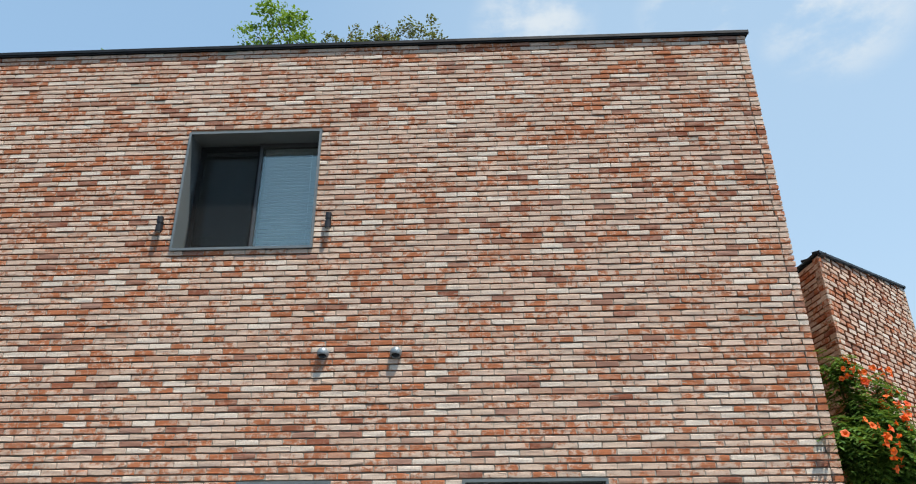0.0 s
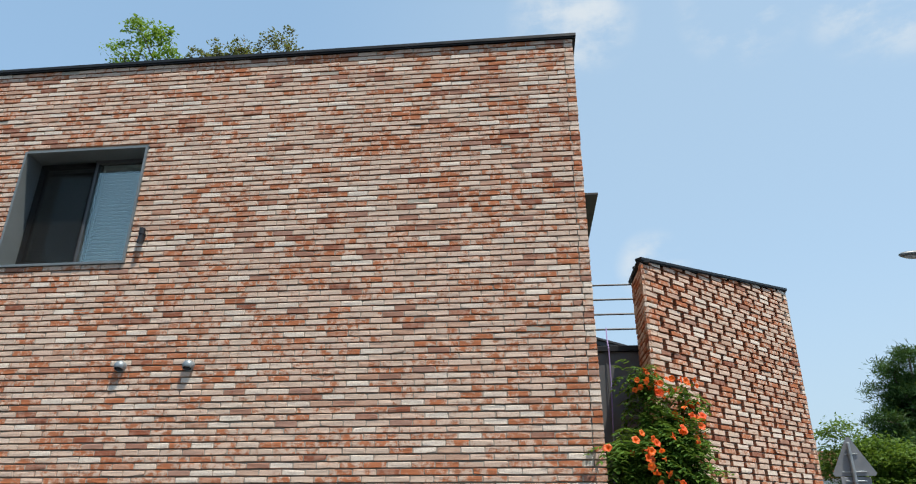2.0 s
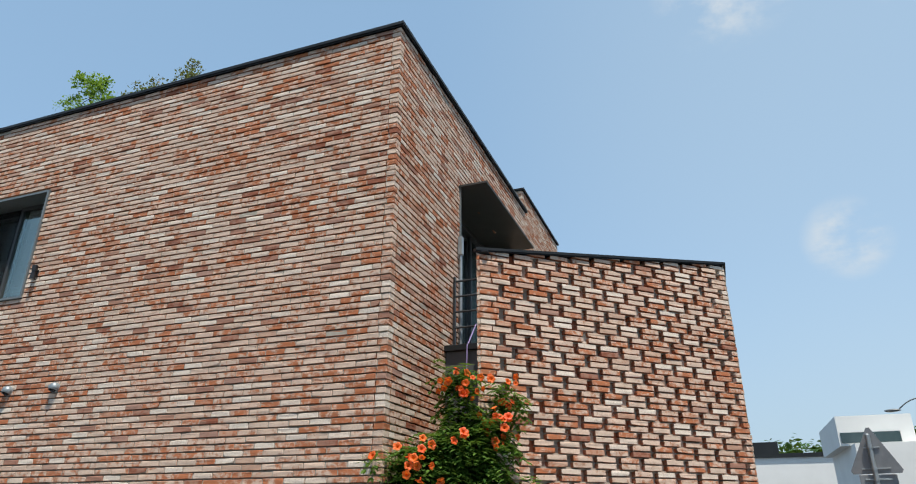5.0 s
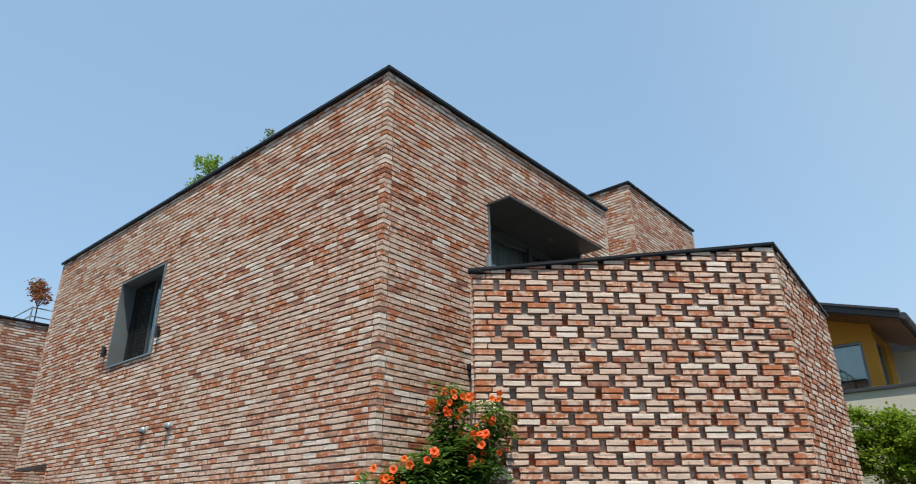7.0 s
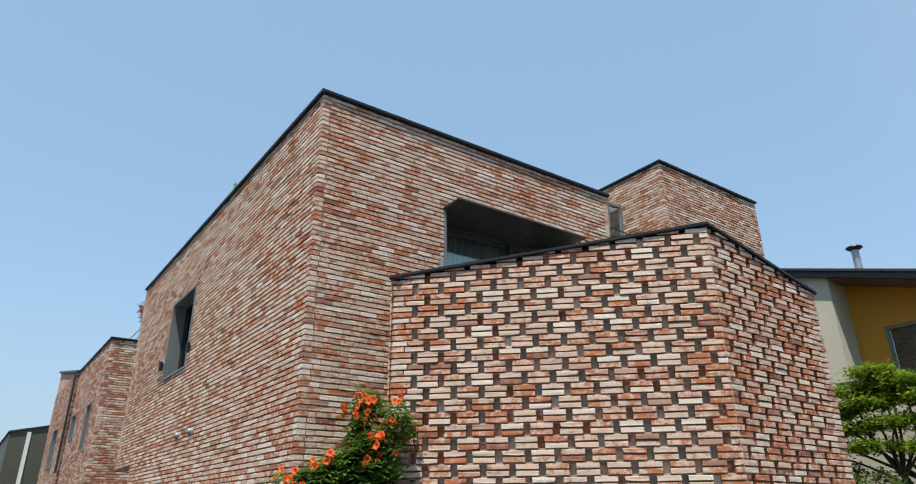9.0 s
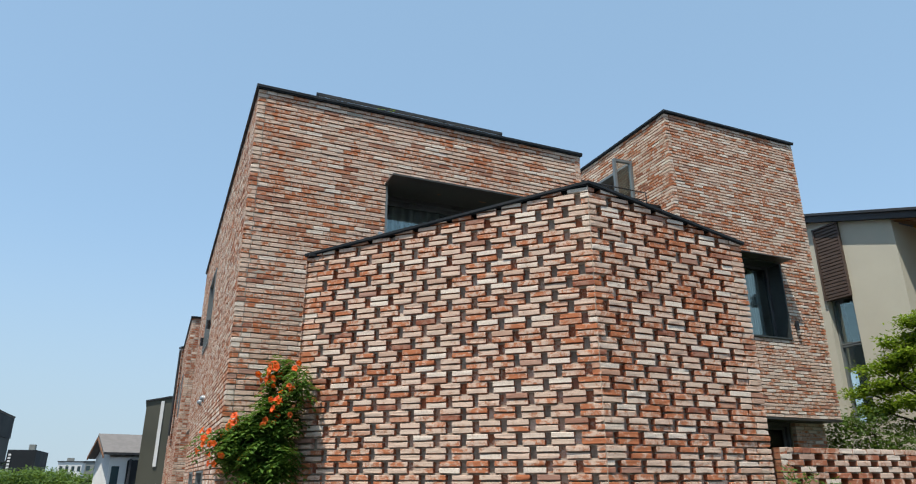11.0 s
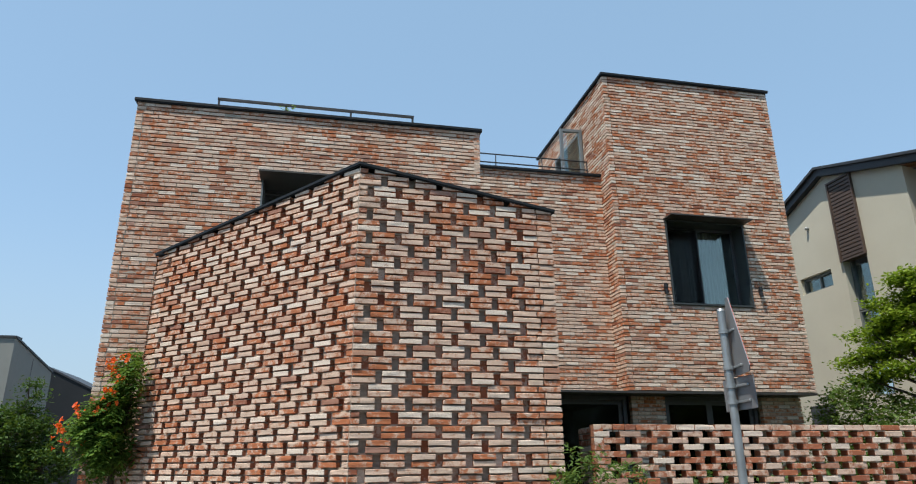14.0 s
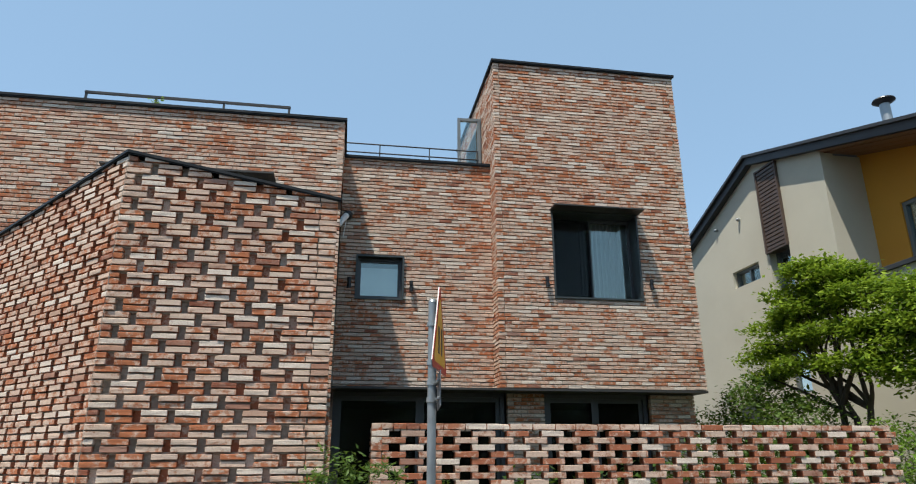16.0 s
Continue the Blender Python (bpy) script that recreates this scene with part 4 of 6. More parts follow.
WHITE_P = plain_material("white_plastic", (0.72, 0.72, 0.70), (0.80, 0.80, 0.78), 12, 0.4)
cctv = thing("security_camera", "white bullet security camera on a black base, fixed to the brick", "security camera")
cb = Vector((CX, 10.60, 5.42))
bm = bmesh.new()
bmesh.ops.create_uvsphere(bm, u_segments=16, v_segments=10, radius=0.075, matrix=Matrix.Translation(cb + Vector((0.04, 0, 0.02))))
part("base", bm, BLACK, cctv, "black dome base")
part("arm", tube_bm(cb + Vector((0.05, 0, 0)), cb + Vector((0.16, -0.05, -0.08)), 0.018), WHITE_P, cctv)
part("body", tube_bm(cb + Vector((0.14, -0.02, -0.02)), cb + Vector((0.24, -0.14, -0.22)), 0.045, seg=16), WHITE_P, cctv, "white cylinder")
part("lens", tube_bm(cb + Vector((0.241, -0.141, -0.222)), cb + Vector((0.243, -0.143, -0.226)), 0.032, seg=16), BLACK, cctv)
part("cable", tube_bm(cb + Vector((0.05, -0.02, -0.05)), cb + Vector((0.04, -0.06, -0.33)), 0.008), WHITE_P, cctv)

# ---- low pierced garden wall ----
low = thing("garden_wall", "low see-through brick garden wall with a brick cap", "wall", "structure")
mL = wall_frame(LOW_X, LOW_Y0, 0, 1)
LOWC, LSTEP = 0.0607, 0.3265
low_bricks, low_len = [], LOW_Y1 - LOW_Y0
rows = int((LOW_Z - 0.02) / LOWC)
for k in range(rows):
    z = LOW_Z - (k + 1) * LOWC + 0.008
    if k == 0:
        u = 0.0
        while u < low_len - 0.05:
            w = rng.choice((0.19, 0.21, 0.21, 0.11))
            low_bricks.append((u, z, min(w, low_len - u), 0.05, rng.gauss(0, 0.002)))
            u += w + 0.008
        continue
    if k % 2 == 0:
        low_bricks.append((0.0, z, 0.088, 0.049, 0.0))
    else:
        low_bricks.append((0.0, z, 0.155, 0.049, 0.0))
    u = 0.097 if k % 2 == 0 else 0.257
    while u < low_len - 0.05:
        w = min(0.21, low_len - u)
        low_bricks.append((u + rng.uniform(-0.006, 0.006), z, w, 0.049, rng.gauss(0, 0.003)))
        u += LSTEP
low_meshes = []
for _ in range(12):
    v, f = brick_geometry(0.21, 0.049, 0.1, rng, True)
    me = bpy.data.meshes.new("brick")
    me.from_pydata(v, [], f)
    me.materials.append(RED)
    bare_sides(me, CLAY, True)
    low_meshes.append(me)
verts, faces, made = [], [], 0
for b in sorted(low_bricks, key=lambda q: -q[1]):
    if made < 300 and abs(b[2] - 0.21) < 0.001 and abs(b[3] - 0.049) < 0.001:
        ob = new("brick", rng.choice(low_meshes))
        ob.parent = low
        ob.matrix_basis = mL @ Matrix.Translation((b[0], b[4], b[1]))
        made += 1
    else:
        v, f = brick_geometry(b[2], b[3], 0.1, rng, True)
        q = len(verts)
        verts.extend(mL @ Vector((b[0] + p[0], b[4] + p[1], b[1] + p[2])) for p in v)
        faces.extend(tuple(q + i for i in w) for w in f)
low_rest = raw_part("brickwork", verts, faces, RED_J, low)
low_rest["kind"] = "stuff"
bare_sides(low_rest.data, CLAY_J, True)
verts, faces = [], []
for b in low_bricks:
    q = len(verts)
    for s0, s1 in ((0.004, 0.05), (b[2] - 0.05, b[2] - 0.004)):
        q = len(verts)
        x0, x1, z0, z1 = b[0] + s0, b[0] + s1, b[1] - LOWC + 0.049 - 0.003, b[1] + 0.003
        verts.extend(mL @ Vector(p) for p in ((x0, -0.012, z0), (x1, -0.012, z0), (x1, -0.012, z1), (x0, -0.012, z1), (x0, -0.09, z0), (x1, -0.09, z0), (x1, -0.09, z1), (x0, -0.09, z1)))
        faces.extend(tuple(q + i for i in f) for f in ((0, 1, 2, 3), (4, 5, 1, 0), (3, 2, 6, 7), (4, 0, 3, 7), (1, 5, 6, 2), (7, 6, 5, 4)))
raw_part("mortar", verts, faces, MORTAR, low)["kind"] = "stuff"
low_ret = brick_wall("garden_wall_return", "solid brick return of the garden wall", LOW_X - 0.39, LOW_Y0, 1, 0, 0.39, 0.0, LOW_Z - 0.02, near=(0.3, 2.0), count=80,
                     mats=(RED, RED_J), thick=0.1, slab_in=(0.01, 0.03), end=(0, 0.1))
walls.append(low_ret)

# ---- traffic sign ----
SIGN_BACK = plain_material("grey_sign_back", (0.17, 0.18, 0.19), (0.24, 0.25, 0.26), 6.0, 0.5, 0.3)
SIGN_Y = plain_material("yellow_sign_face", (0.72, 0.36, 0.03), (0.80, 0.42, 0.04), 4.0, 0.4)
SIGN_R = plain_material("red_sign_border", (0.45, 0.03, 0.02), (0.55, 0.045, 0.03), 4.0, 0.4)
sign = thing("traffic_sign", "triangular traffic sign on a galvanised pole beside the garden wall", "traffic sign")
PX, PY = 7.09, 11.23
part("pole", tube_bm((PX, PY, 0), (PX, PY, 2.93), 0.029, seg=18), STEEL, sign, "galvanised steel pole")
part("pole_cap", tube_bm((PX, PY, 2.93), (PX, PY, 2.95), 0.031, 0.022, seg=18), STEEL, sign)
mG = Matrix.Translation((PX + 0.03, PY + 0.045, 0)) @ Matrix.Rotation(radians(-17), 4, "Z")


def tri_poly(half, z0, z1, cut):
    return [(-half + cut, z0), (half - cut, z0), (half - cut * 0.4, z0 + cut), (cut * 0.5, z1), (-cut * 0.5, z1), (-half + cut * 0.4, z0 + cut)]


part("plate", prism_bm(tri_poly(0.31, 2.46, 3.03, 0.04), -0.006, 0.0, mG), SIGN_BACK, sign, "grey back of the triangular plate")
part("border", prism_bm(tri_poly(0.309, 2.461, 3.029, 0.04), 0.0, 0.002, mG), SIGN_R, sign, "red border")
part("face", prism_bm(tri_poly(0.235, 2.505, 2.945, 0.03), 0.002, 0.004, mG), SIGN_Y, sign, "yellow face")
for u in (-0.06, 0.05):
    part("symbol_bar", box_bm((u - 0.025, 0.004, 2.57), (u + 0.025, 0.006, 2.75), mG), BLACK, sign)
for z in (2.52, 2.78):
    half = 0.16 if z < 2.6 else 0.09
    part("channel", box_bm((-half, -0.022, z - 0.008), (half, -0.006, z + 0.008), mG, 0.002), STEEL, sign)
    part("clamp", tube_bm((PX, PY, z - 0.015), (PX, PY, z + 0.015), 0.036, seg=16), STEEL, sign)
mG2 = Matrix.Translation((PX + 0.03, PY + 0.045, 0)) @ Matrix.Rotation(radians(-5), 4, "Z")
part("lower_plate", box_bm((-0.21, -0.005, 2.225), (0.21, 0.0, 2.45), mG2, 0.004), SIGN_BACK, sign, "small rectangular plate seen from behind")
for z in (2.28, 2.39):
    part("channel", box_bm((-0.15, -0.022, z - 0.008), (0.15, -0.006, z + 0.008), mG2, 0.002), STEEL, sign)
    part("clamp", tube_bm((PX, PY, z - 0.015), (PX, PY, z + 0.015), 0.036, seg=16), STEEL, sign)


# ---- street lamps ----
LAMP_P = plain_material("grey_lamp_paint", (0.13, 0.14, 0.14), (0.18, 0.19, 0.19), 5.0, 0.45, 0.3)
LAMP_G = plain_material("lamp_lens", (0.45, 0.46, 0.45), (0.52, 0.53, 0.52), 10.0, 0.3)


def street_lamp(label, head, pole, top):
    lamp = thing("street_lamp", label, "street lamp", group="street lamps")
    head, px = Vector(head), Vector((pole[0], pole[1], 0))
    part("pole", tube_bm(px, px + Vector((0, 0, top)), 0.09, 0.055, seg=14), LAMP_P, lamp)
    d = Vector((pole[0] - head.x, pole[1] - head.y, 0)).normalized()
    start = px + Vector((0, 0, top - 0.25))
    end = head + d * 0.62 + Vector((0, 0, 0.06))
    bm = bmesh.new()
    prev = start
    for k in range(1, 9):
        f = k / 8
        p = start.lerp(end, f) + Vector((0, 0, 0.28 * math.sin(f * math.pi) * 0.8))
        add_tube(bm, prev, p, 0.03, seg=8)
        prev = p
    part("arm", bm, LAMP_P, lamp)
    part("stay", tube_bm(px + Vector((0, 0, top - 0.75)), start.lerp(end, 0.4) + Vector((0, 0, 0.2)), 0.012, seg=6), LAMP_P, lamp)
    rot = d.to_track_quat("X", "Z").to_matrix().to_4x4()
    bm = bmesh.new()
    bmesh.ops.create_uvsphere(bm, u_segments=20, v_segments=12, radius=1.0, matrix=Matrix.Translation(head + d * 0.33) @ rot @ Matrix.Diagonal((0.36, 0.14, 0.075, 1)))
    hd = part("head", bm, LAMP_P, lamp, "grey oval lamp head")
    hd.data.polygons.foreach_set("use_smooth", [True] * len(hd.data.polygons))
    bm = bmesh.new()
    bmesh.ops.create_uvsphere(bm, u_segments=16, v_segments=10, radius=1.0, matrix=Matrix.Translation(head + d * 0.28 + Vector((0, 0, -0.03))) @ rot @ Matrix.Diagonal((0.24, 0.10, 0.06, 1)))
    part("lens", bm, LAMP_G, lamp)


street_lamp("grey street lamp with an oval head over the road", (9.92, 13.55, 6.86), (12.3, 13.7), 7.1)
street_lamp("grey street lamp with a curved arm farther down the road", (13.0, 39.3, 6.95), (14.85, 38.85), 7.6)

# ---- neighbour's house ----
STUCCO = plain_material("beige_stucco", (0.47, 0.445, 0.36), (0.53, 0.505, 0.41), 0.8, 0.92, 0, 0.35, 0.004, 0.2, 120.0)
OCHRE = plain_material("ochre_stucco", (0.50, 0.235, 0.035), (0.57, 0.275, 0.045), 0.9, 0.9, 0, 0.35, 0.004, 0.2, 120.0)
FASCIA = plain_material("charcoal_roof_metal", (0.035, 0.038, 0.042), (0.052, 0.055, 0.06), 2.0, 0.5, 0.2)
SOFFIT = plain_material("brown_timber_soffit", (0.16, 0.075, 0.035), (0.22, 0.105, 0.05), 4.0, 0.6)
LOUVRE = plain_material("brown_louvre", (0.07, 0.047, 0.036), (0.10, 0.068, 0.052), 6.0, 0.55)
# near-black tone: shade of rooms and a balcony put into the colour
SHADE_TONE = plain_material("painted_dark_shade", (0.05, 0.055, 0.055), (0.08, 0.085, 0.08), 2.0, 0.9)

nb = thing("neighbour_house", "beige stucco house with ochre recess under a dark gable roof", "house")
NY = 18.63
RIDGE_X, RIDGE_Z, SLOPE, SLOPE_W = 0.24, 7.59, 0.305, 0.385


def nb_roof(x):
    return RIDGE_Z - (SLOPE if x > RIDGE_X else SLOPE_W) * abs(x - RIDGE_X)


mN = wall_frame(-6.0, NY, 1, 0)
NW1, NSLOT = (5.08, 6.0, 5.28, 5.63), (6.36, 6.97, 3.0, 6.9)
poly_w = slab_with_holes(8.14, 0.0, 6.94, [NW1, NSLOT], -0.25, 0.0, mN)
part("wall", poly_w, STUCCO, nb, "beige stucco front")
# gable part of the front, clipped by the roof
lx = RIDGE_X - (RIDGE_Z - 6.94) / SLOPE_W
part("gable", prism_bm([(lx + 6, 6.94), (8.14, 6.94), (8.14, nb_roof(2.14)), (6.0 + RIDGE_X, RIDGE_Z)], -0.25, 0.0, mN), STUCCO, nb, "beige stucco gable")
part("wall_return", box_bm((1.9, NY + 0.25, 4.6), (2.14, 19.4, 6.94)), STUCCO, nb)
part("ochre_wall", slab_with_holes(2.6, 4.5, 6.1, [(0.66, 2.36, 4.72, 5.84)], -0.2, 0.0, wall_frame(2.1, 19.4, 1, 0)), OCHRE, nb, "ochre stucco wall of the recess")
part("ochre_gable", prism_bm([(0.0, 6.1), (2.6, 6.1), (2.6, nb_roof(4.7) - 0.03), (0.0, nb_roof(2.1) - 0.03)], -0.2, 0.0, wall_frame(2.1, 19.4, 1, 0)), OCHRE, nb, "ochre stucco under the roof slope")
part("ochre_side", slab_with_holes(2.196, 4.5, 6.12, [(0.15, 1.3, 4.7, 6.0)], -0.2, 0.0, wall_frame(4.697, 19.604, 0, 1)), OCHRE, nb, "ochre stucco flank")
part("parapet", box_bm((2.142, NY, 0.0), (5.35, NY + 0.2, 4.58)), STUCCO, nb, "beige stucco balcony front")
part("parapet_side", box_bm((5.15, NY + 0.2, 0.0), (5.35, 24.0, 4.58)), STUCCO, nb)
part("parapet_cap", box_bm((1.86, NY - 0.05, 4.58), (5.4, NY + 0.24, 4.65), None, 0.005), FASCIA, nb, "dark metal cap")
part("parapet_cap", box_bm((5.11, NY + 0.24, 4.58), (5.4, 24.0, 4.65), None, 0.005), FASCIA, nb)
part("far_wall", box_bm((4.7, 21.8, 4.5), (5.5, 22.0, 5.93)), STUCCO, nb)
part("balcony_floor", box_bm((2.14, NY + 0.2, 4.0), (5.15, 22.0, 4.2)), ROOFING, nb)
for sgn, x_end in ((1, 5.45), (-1, -6.2)):
    bm = bmesh.new()
    for z_off, y0, t in ((0.15, NY - 0.19, 0.055), (0.0, NY - 0.13, 0.15)):
        pts = [(RIDGE_X, RIDGE_Z + z_off), (x_end, nb_roof(x_end) + z_off), (x_end, nb_roof(x_end) + z_off + t), (RIDGE_X, RIDGE_Z + z_off + t)]
        a = [bm.verts.new((x, y0, z)) for x, z in pts]
        b = [bm.verts.new((x, 27.0, z)) for x, z in pts]
        bm.faces.new(a)
        bm.faces.new(b)
        for i in range(4):
            bm.faces.new((a[i], a[(i + 1) % 4], b[(i + 1) % 4], b[i]))
    bmesh.ops.recalc_face_normals(bm, faces=bm.faces)
    part("roof", bm, FASCIA, nb, "charcoal metal roof with a deep verge")
bm = bmesh.new()
vs = [bm.verts.new(p) for p in ((2.16, NY - 0.08, nb_roof(2.16) - 0.012), (5.4, NY - 0.08, nb_roof(5.4) - 0.012), (5.4, 21.7, nb_roof(5.4) - 0.012), (2.16, 21.7, nb_roof(2.16) - 0.012))]
bm.faces.new(vs)
sof = part("soffit", bm, SOFFIT, nb, "brown timber soffit")
sof.modifiers.new("thick", "SOLIDIFY").thickness = 0.01
for k in range(13):
    y = 18.7 + k * 0.24
    bm = bmesh.new()
    a = [bm.verts.new((x, y + d, nb_roof(x) - 0.026)) for x, d in ((2.16, 0), (5.4, 0), (5.4, 0.22), (2.16, 0.22))]
    bm.faces.new(a)
    pl = part("soffit_board", bm, SOFFIT, nb)
    pl.modifiers.new("thick", "SOLIDIFY").thickness = 0.012
bm = bmesh.new()
add_tube(bm, (5.5, NY - 0.1, nb_roof(5.47) + 0.06), (5.5, 27, nb_roof(5.47) + 0.06), 0.075, seg=10)
part("gutter", bm, FASCIA, nb)


def nb_window(m, u0, u1, z0, z1, split, d=-0.12, w=0.045):
    win = part("window_frame", (lambda b: (bars(b, m, u0, u1, z0, z1, w, d - 0.06, d + 0.03), b)[1])(bmesh.new()), FRAME, nb, "grey aluminium window")
    if split:
        part("mullion", box_bm(((u0 + u1) / 2 - 0.02, d - 0.05, z0 + w), ((u0 + u1) / 2 + 0.02, d + 0.01, z1 - w), m), FRAME, win)
    p = part("pane", box_bm((u0 + w, d - 0.03, z0 + w), (u1 - w, d - 0.02, z1 - w), m), GLASS, win)
    p.visible_shadow = False
    # flat dark sheet painted in place of the unlit room
    part("room", box_bm((u0 - 0.1, d - 0.55, z0 - 0.1), (u1 + 0.1, d - 0.5, z1 + 0.1), m), SHADE_TONE, win)
    return win


nb_window(mN, *NW1, True)
nb_window(wall_frame(2.1, 19.4, 1, 0), 0.66, 2.36, 4.72, 5.84, False, -0.06, 0.06)
flank = nb_window(wall_frame(4.697, 19.604, 0, 1), 0.15, 1.3, 4.7, 6.0, False)
# made-up sheet: its grey stands in for what the pane reflects
part("blind", box_bm((0.18, -0.19, 4.72), (1.27, -0.18, 5.98), wall_frame(4.697, 19.604, 0, 1)), CURTAIN, flank, "grey sheet behind the glass, imitating its reflection")
nb_window(mN, NSLOT[0], NSLOT[1], 4.66, 5.75, False, -0.18)
nb_window(mN, NSLOT[0], NSLOT[1], 3.55, 4.68, False, -0.18)
nb_window(mN, NSLOT[0], NSLOT[1], 3.0, 3.57, False, -0.18)
shutter = part("louvre_panel", box_bm((NSLOT[0] - 0.02, -0.2, 5.68), (NSLOT[1] + 0.02, 0.02, 7.36), mN), LOUVRE, nb, "brown slatted metal panel")
for k in range(21):
    part("slat", box_bm((NSLOT[0] + 0.03, 0.02, 5.72 + k * 0.077), (NSLOT[1] - 0.03, 0.045, 5.775 + k * 0.077), mN), LOUVRE, shutter)
part("panel_edge", (lambda b: (bars(b, mN, NSLOT[0] - 0.02, NSLOT[1] + 0.02, 5.66, 7.37, 0.035, 0.02, 0.06), b)[1])(bmesh.new()), LOUVRE, shutter)
for x, z in ((-1.28, 6.70), (-0.42, 6.65), (-1.6, 3.0)):
    fix = part("wall_vent", tube_bm((x, NY + 0.02, z), (x, NY - 0.04, z), 0.032, seg=14), STEEL, nb, "small bright metal vent")
    bm = bmesh.new()
    bmesh.ops.create_uvsphere(bm, u_segments=14, v_segments=8, radius=0.036, matrix=Matrix.Translation((x, NY - 0.045, z)))
    part("vent_dome", bm, STEEL, fix)
part("flue", tube_bm((2.34, 19.95, 6.9), (2.34, 19.95, 7.93), 0.085, seg=18), STEEL, nb, "bright steel flue")
bm = bmesh.new()
add_tube(bm, (2.34, 19.95, 7.93), (2.34, 19.95, 7.99), 0.10, 0.19, seg=20)
add_tube(bm, (2.34, 19.95, 7.99), (2.34, 19.95, 8.015), 0.19, 0.18, seg=20)
part("flue_cap", bm, BLACK, nb, "black conical flue cap")
# low window in the garden front
nb_low = box_bm((-1.25, NY - 0.02, 2.3), (-0.55, NY - 0.004, 2.95))
part("low_window", nb_low, SASH, nb)

# ---- brick houses farther along the street ----
LX0, LX1, LY, LZ = -13.3, -8.5, 5.7, 6.03
LWIN = [(-10.3, -9.66, 3.55, 4.65), (-12.8, -12.1, 4.0, 4.68)]
wl1 = brick_wall("wall_next_south", "reclaimed brick street front of the next house", LX0, LY, 1, 0, LX1 - LX0, 0.0, LZ - 0.02,
                 [off(w, LX0) for w in LWIN], near=(4.0, 4.5), count=120, mats=(RED, RED_J), end=(0, HD), slab_in=(0.01, 0.014))
wl2 = brick_wall("wall_next_east", "reclaimed brick flank of the next house", LX1, LY, 0, 1, 5.5, 0.0, LZ - 0.02, start=(HD, 0),
                 near=(0.5, 5.0), count=120, mats=(RED, RED_J), slab_in=(0.2, 0.01))
wl3 = brick_wall("wall_far_south", "reclaimed brick front of the farther house", -18.3, LY - 0.05, 1, 0, 5.0, 0.0, 6.0,
                 [(1.9, 3.0, 3.45, 4.62)], near=(4.0, 4.5), count=60, mats=(RED, RED_J), slab_in=(0.01, 0.01))
walls += [wl1, wl2, wl3]
coping(wl1[0], wl1[1], [(-0.03, LZ), (LX1 - LX0 + 0.03, LZ)], -0.3, 0.035)
coping(wl2[0], wl2[1], [(-0.031, LZ + 0.002), (5.5, LZ + 0.002)], -0.3, 0.037)
part("gable", prism_bm([(0.0, 6.0), (5.0, 6.0), (0.0, 6.8)], -0.2, -0.014, wl3[1]), RED, wl3[0])
coping(wl3[0], wl3[1], [(-0.05, 6.86), (5.05, 6.04)], -1.6, 0.05, 0.06)
for w in LWIN:
    window("window_next", "tall narrow dark window in the next house", wl1[1], off(w, LX0), 0.14, 1, "")
window("window_far", "dark window in the farther brick house", wl3[1], (1.9, 3.0, 3.45, 4.62), 0.14, 1, "")
dp = thing("downpipe", "thin dark downpipe on the next brick house", "pipe")
part("tube", tube_bm((-13.25, LY - 0.11, 3.2), (-13.25, LY - 0.11, 5.9), 0.035), RAIL, dp)
slab("roof_next", "flat roof of the next house", (-13.2, LY + 0.2, 5.6), (LX1 - 0.2, 11.2, 5.75), ROOFING)
next_rail = thing("next_roof_rail", "thin grey guard rail on the next house's roof", "railing")
for z in (6.3, 6.5):
    part("rail_bar", tube_bm((LX1 - 0.6, 6.4, z), (LX1 - 0.6, 11.0, z), 0.014, seg=8), STEEL, next_rail)
    part("rail_bar", tube_bm((LX1 - 0.6, 6.4, z), (-12.8, 6.4, z), 0.014, seg=8), STEEL, next_rail)
for y in (6.4, 7.5, 8.6, 9.7):
    part("post", tube_bm((LX1 - 0.6, y, 5.74), (LX1 - 0.6, y, 6.5), 0.016, seg=8), STEEL, next_rail)

# ---- distant buildings ----
OLIVE = plain_material("olive_metal_cladding", (0.075, 0.075, 0.055), (0.10, 0.10, 0.075), 0.7, 0.6, 0.2)
CHAR = plain_material("charcoal_cladding", (0.018, 0.021, 0.023), (0.027, 0.030, 0.033), 0.6, 0.7, 0.0, spec=0.15)
LGREY = plain_material("light_grey_render", (0.20, 0.21, 0.195), (0.25, 0.26, 0.24), 0.6, 0.9)
PALE = plain_material("white_render", (0.66, 0.66, 0.63), (0.74, 0.74, 0.71), 0.5, 0.9)
TILE = plain_material("grey_roof_shingle", (0.11, 0.105, 0.10), (0.16, 0.15, 0.145), 3.0, 0.9)
TERRA = plain_material("terracotta_roof", (0.30, 0.12, 0.07), (0.38, 0.16, 0.09), 3.0, 0.85)
DIMGLASS = plain_material("distant_glazing", (0.035, 0.06, 0.065), (0.06, 0.085, 0.09), 1.0, 0.12)

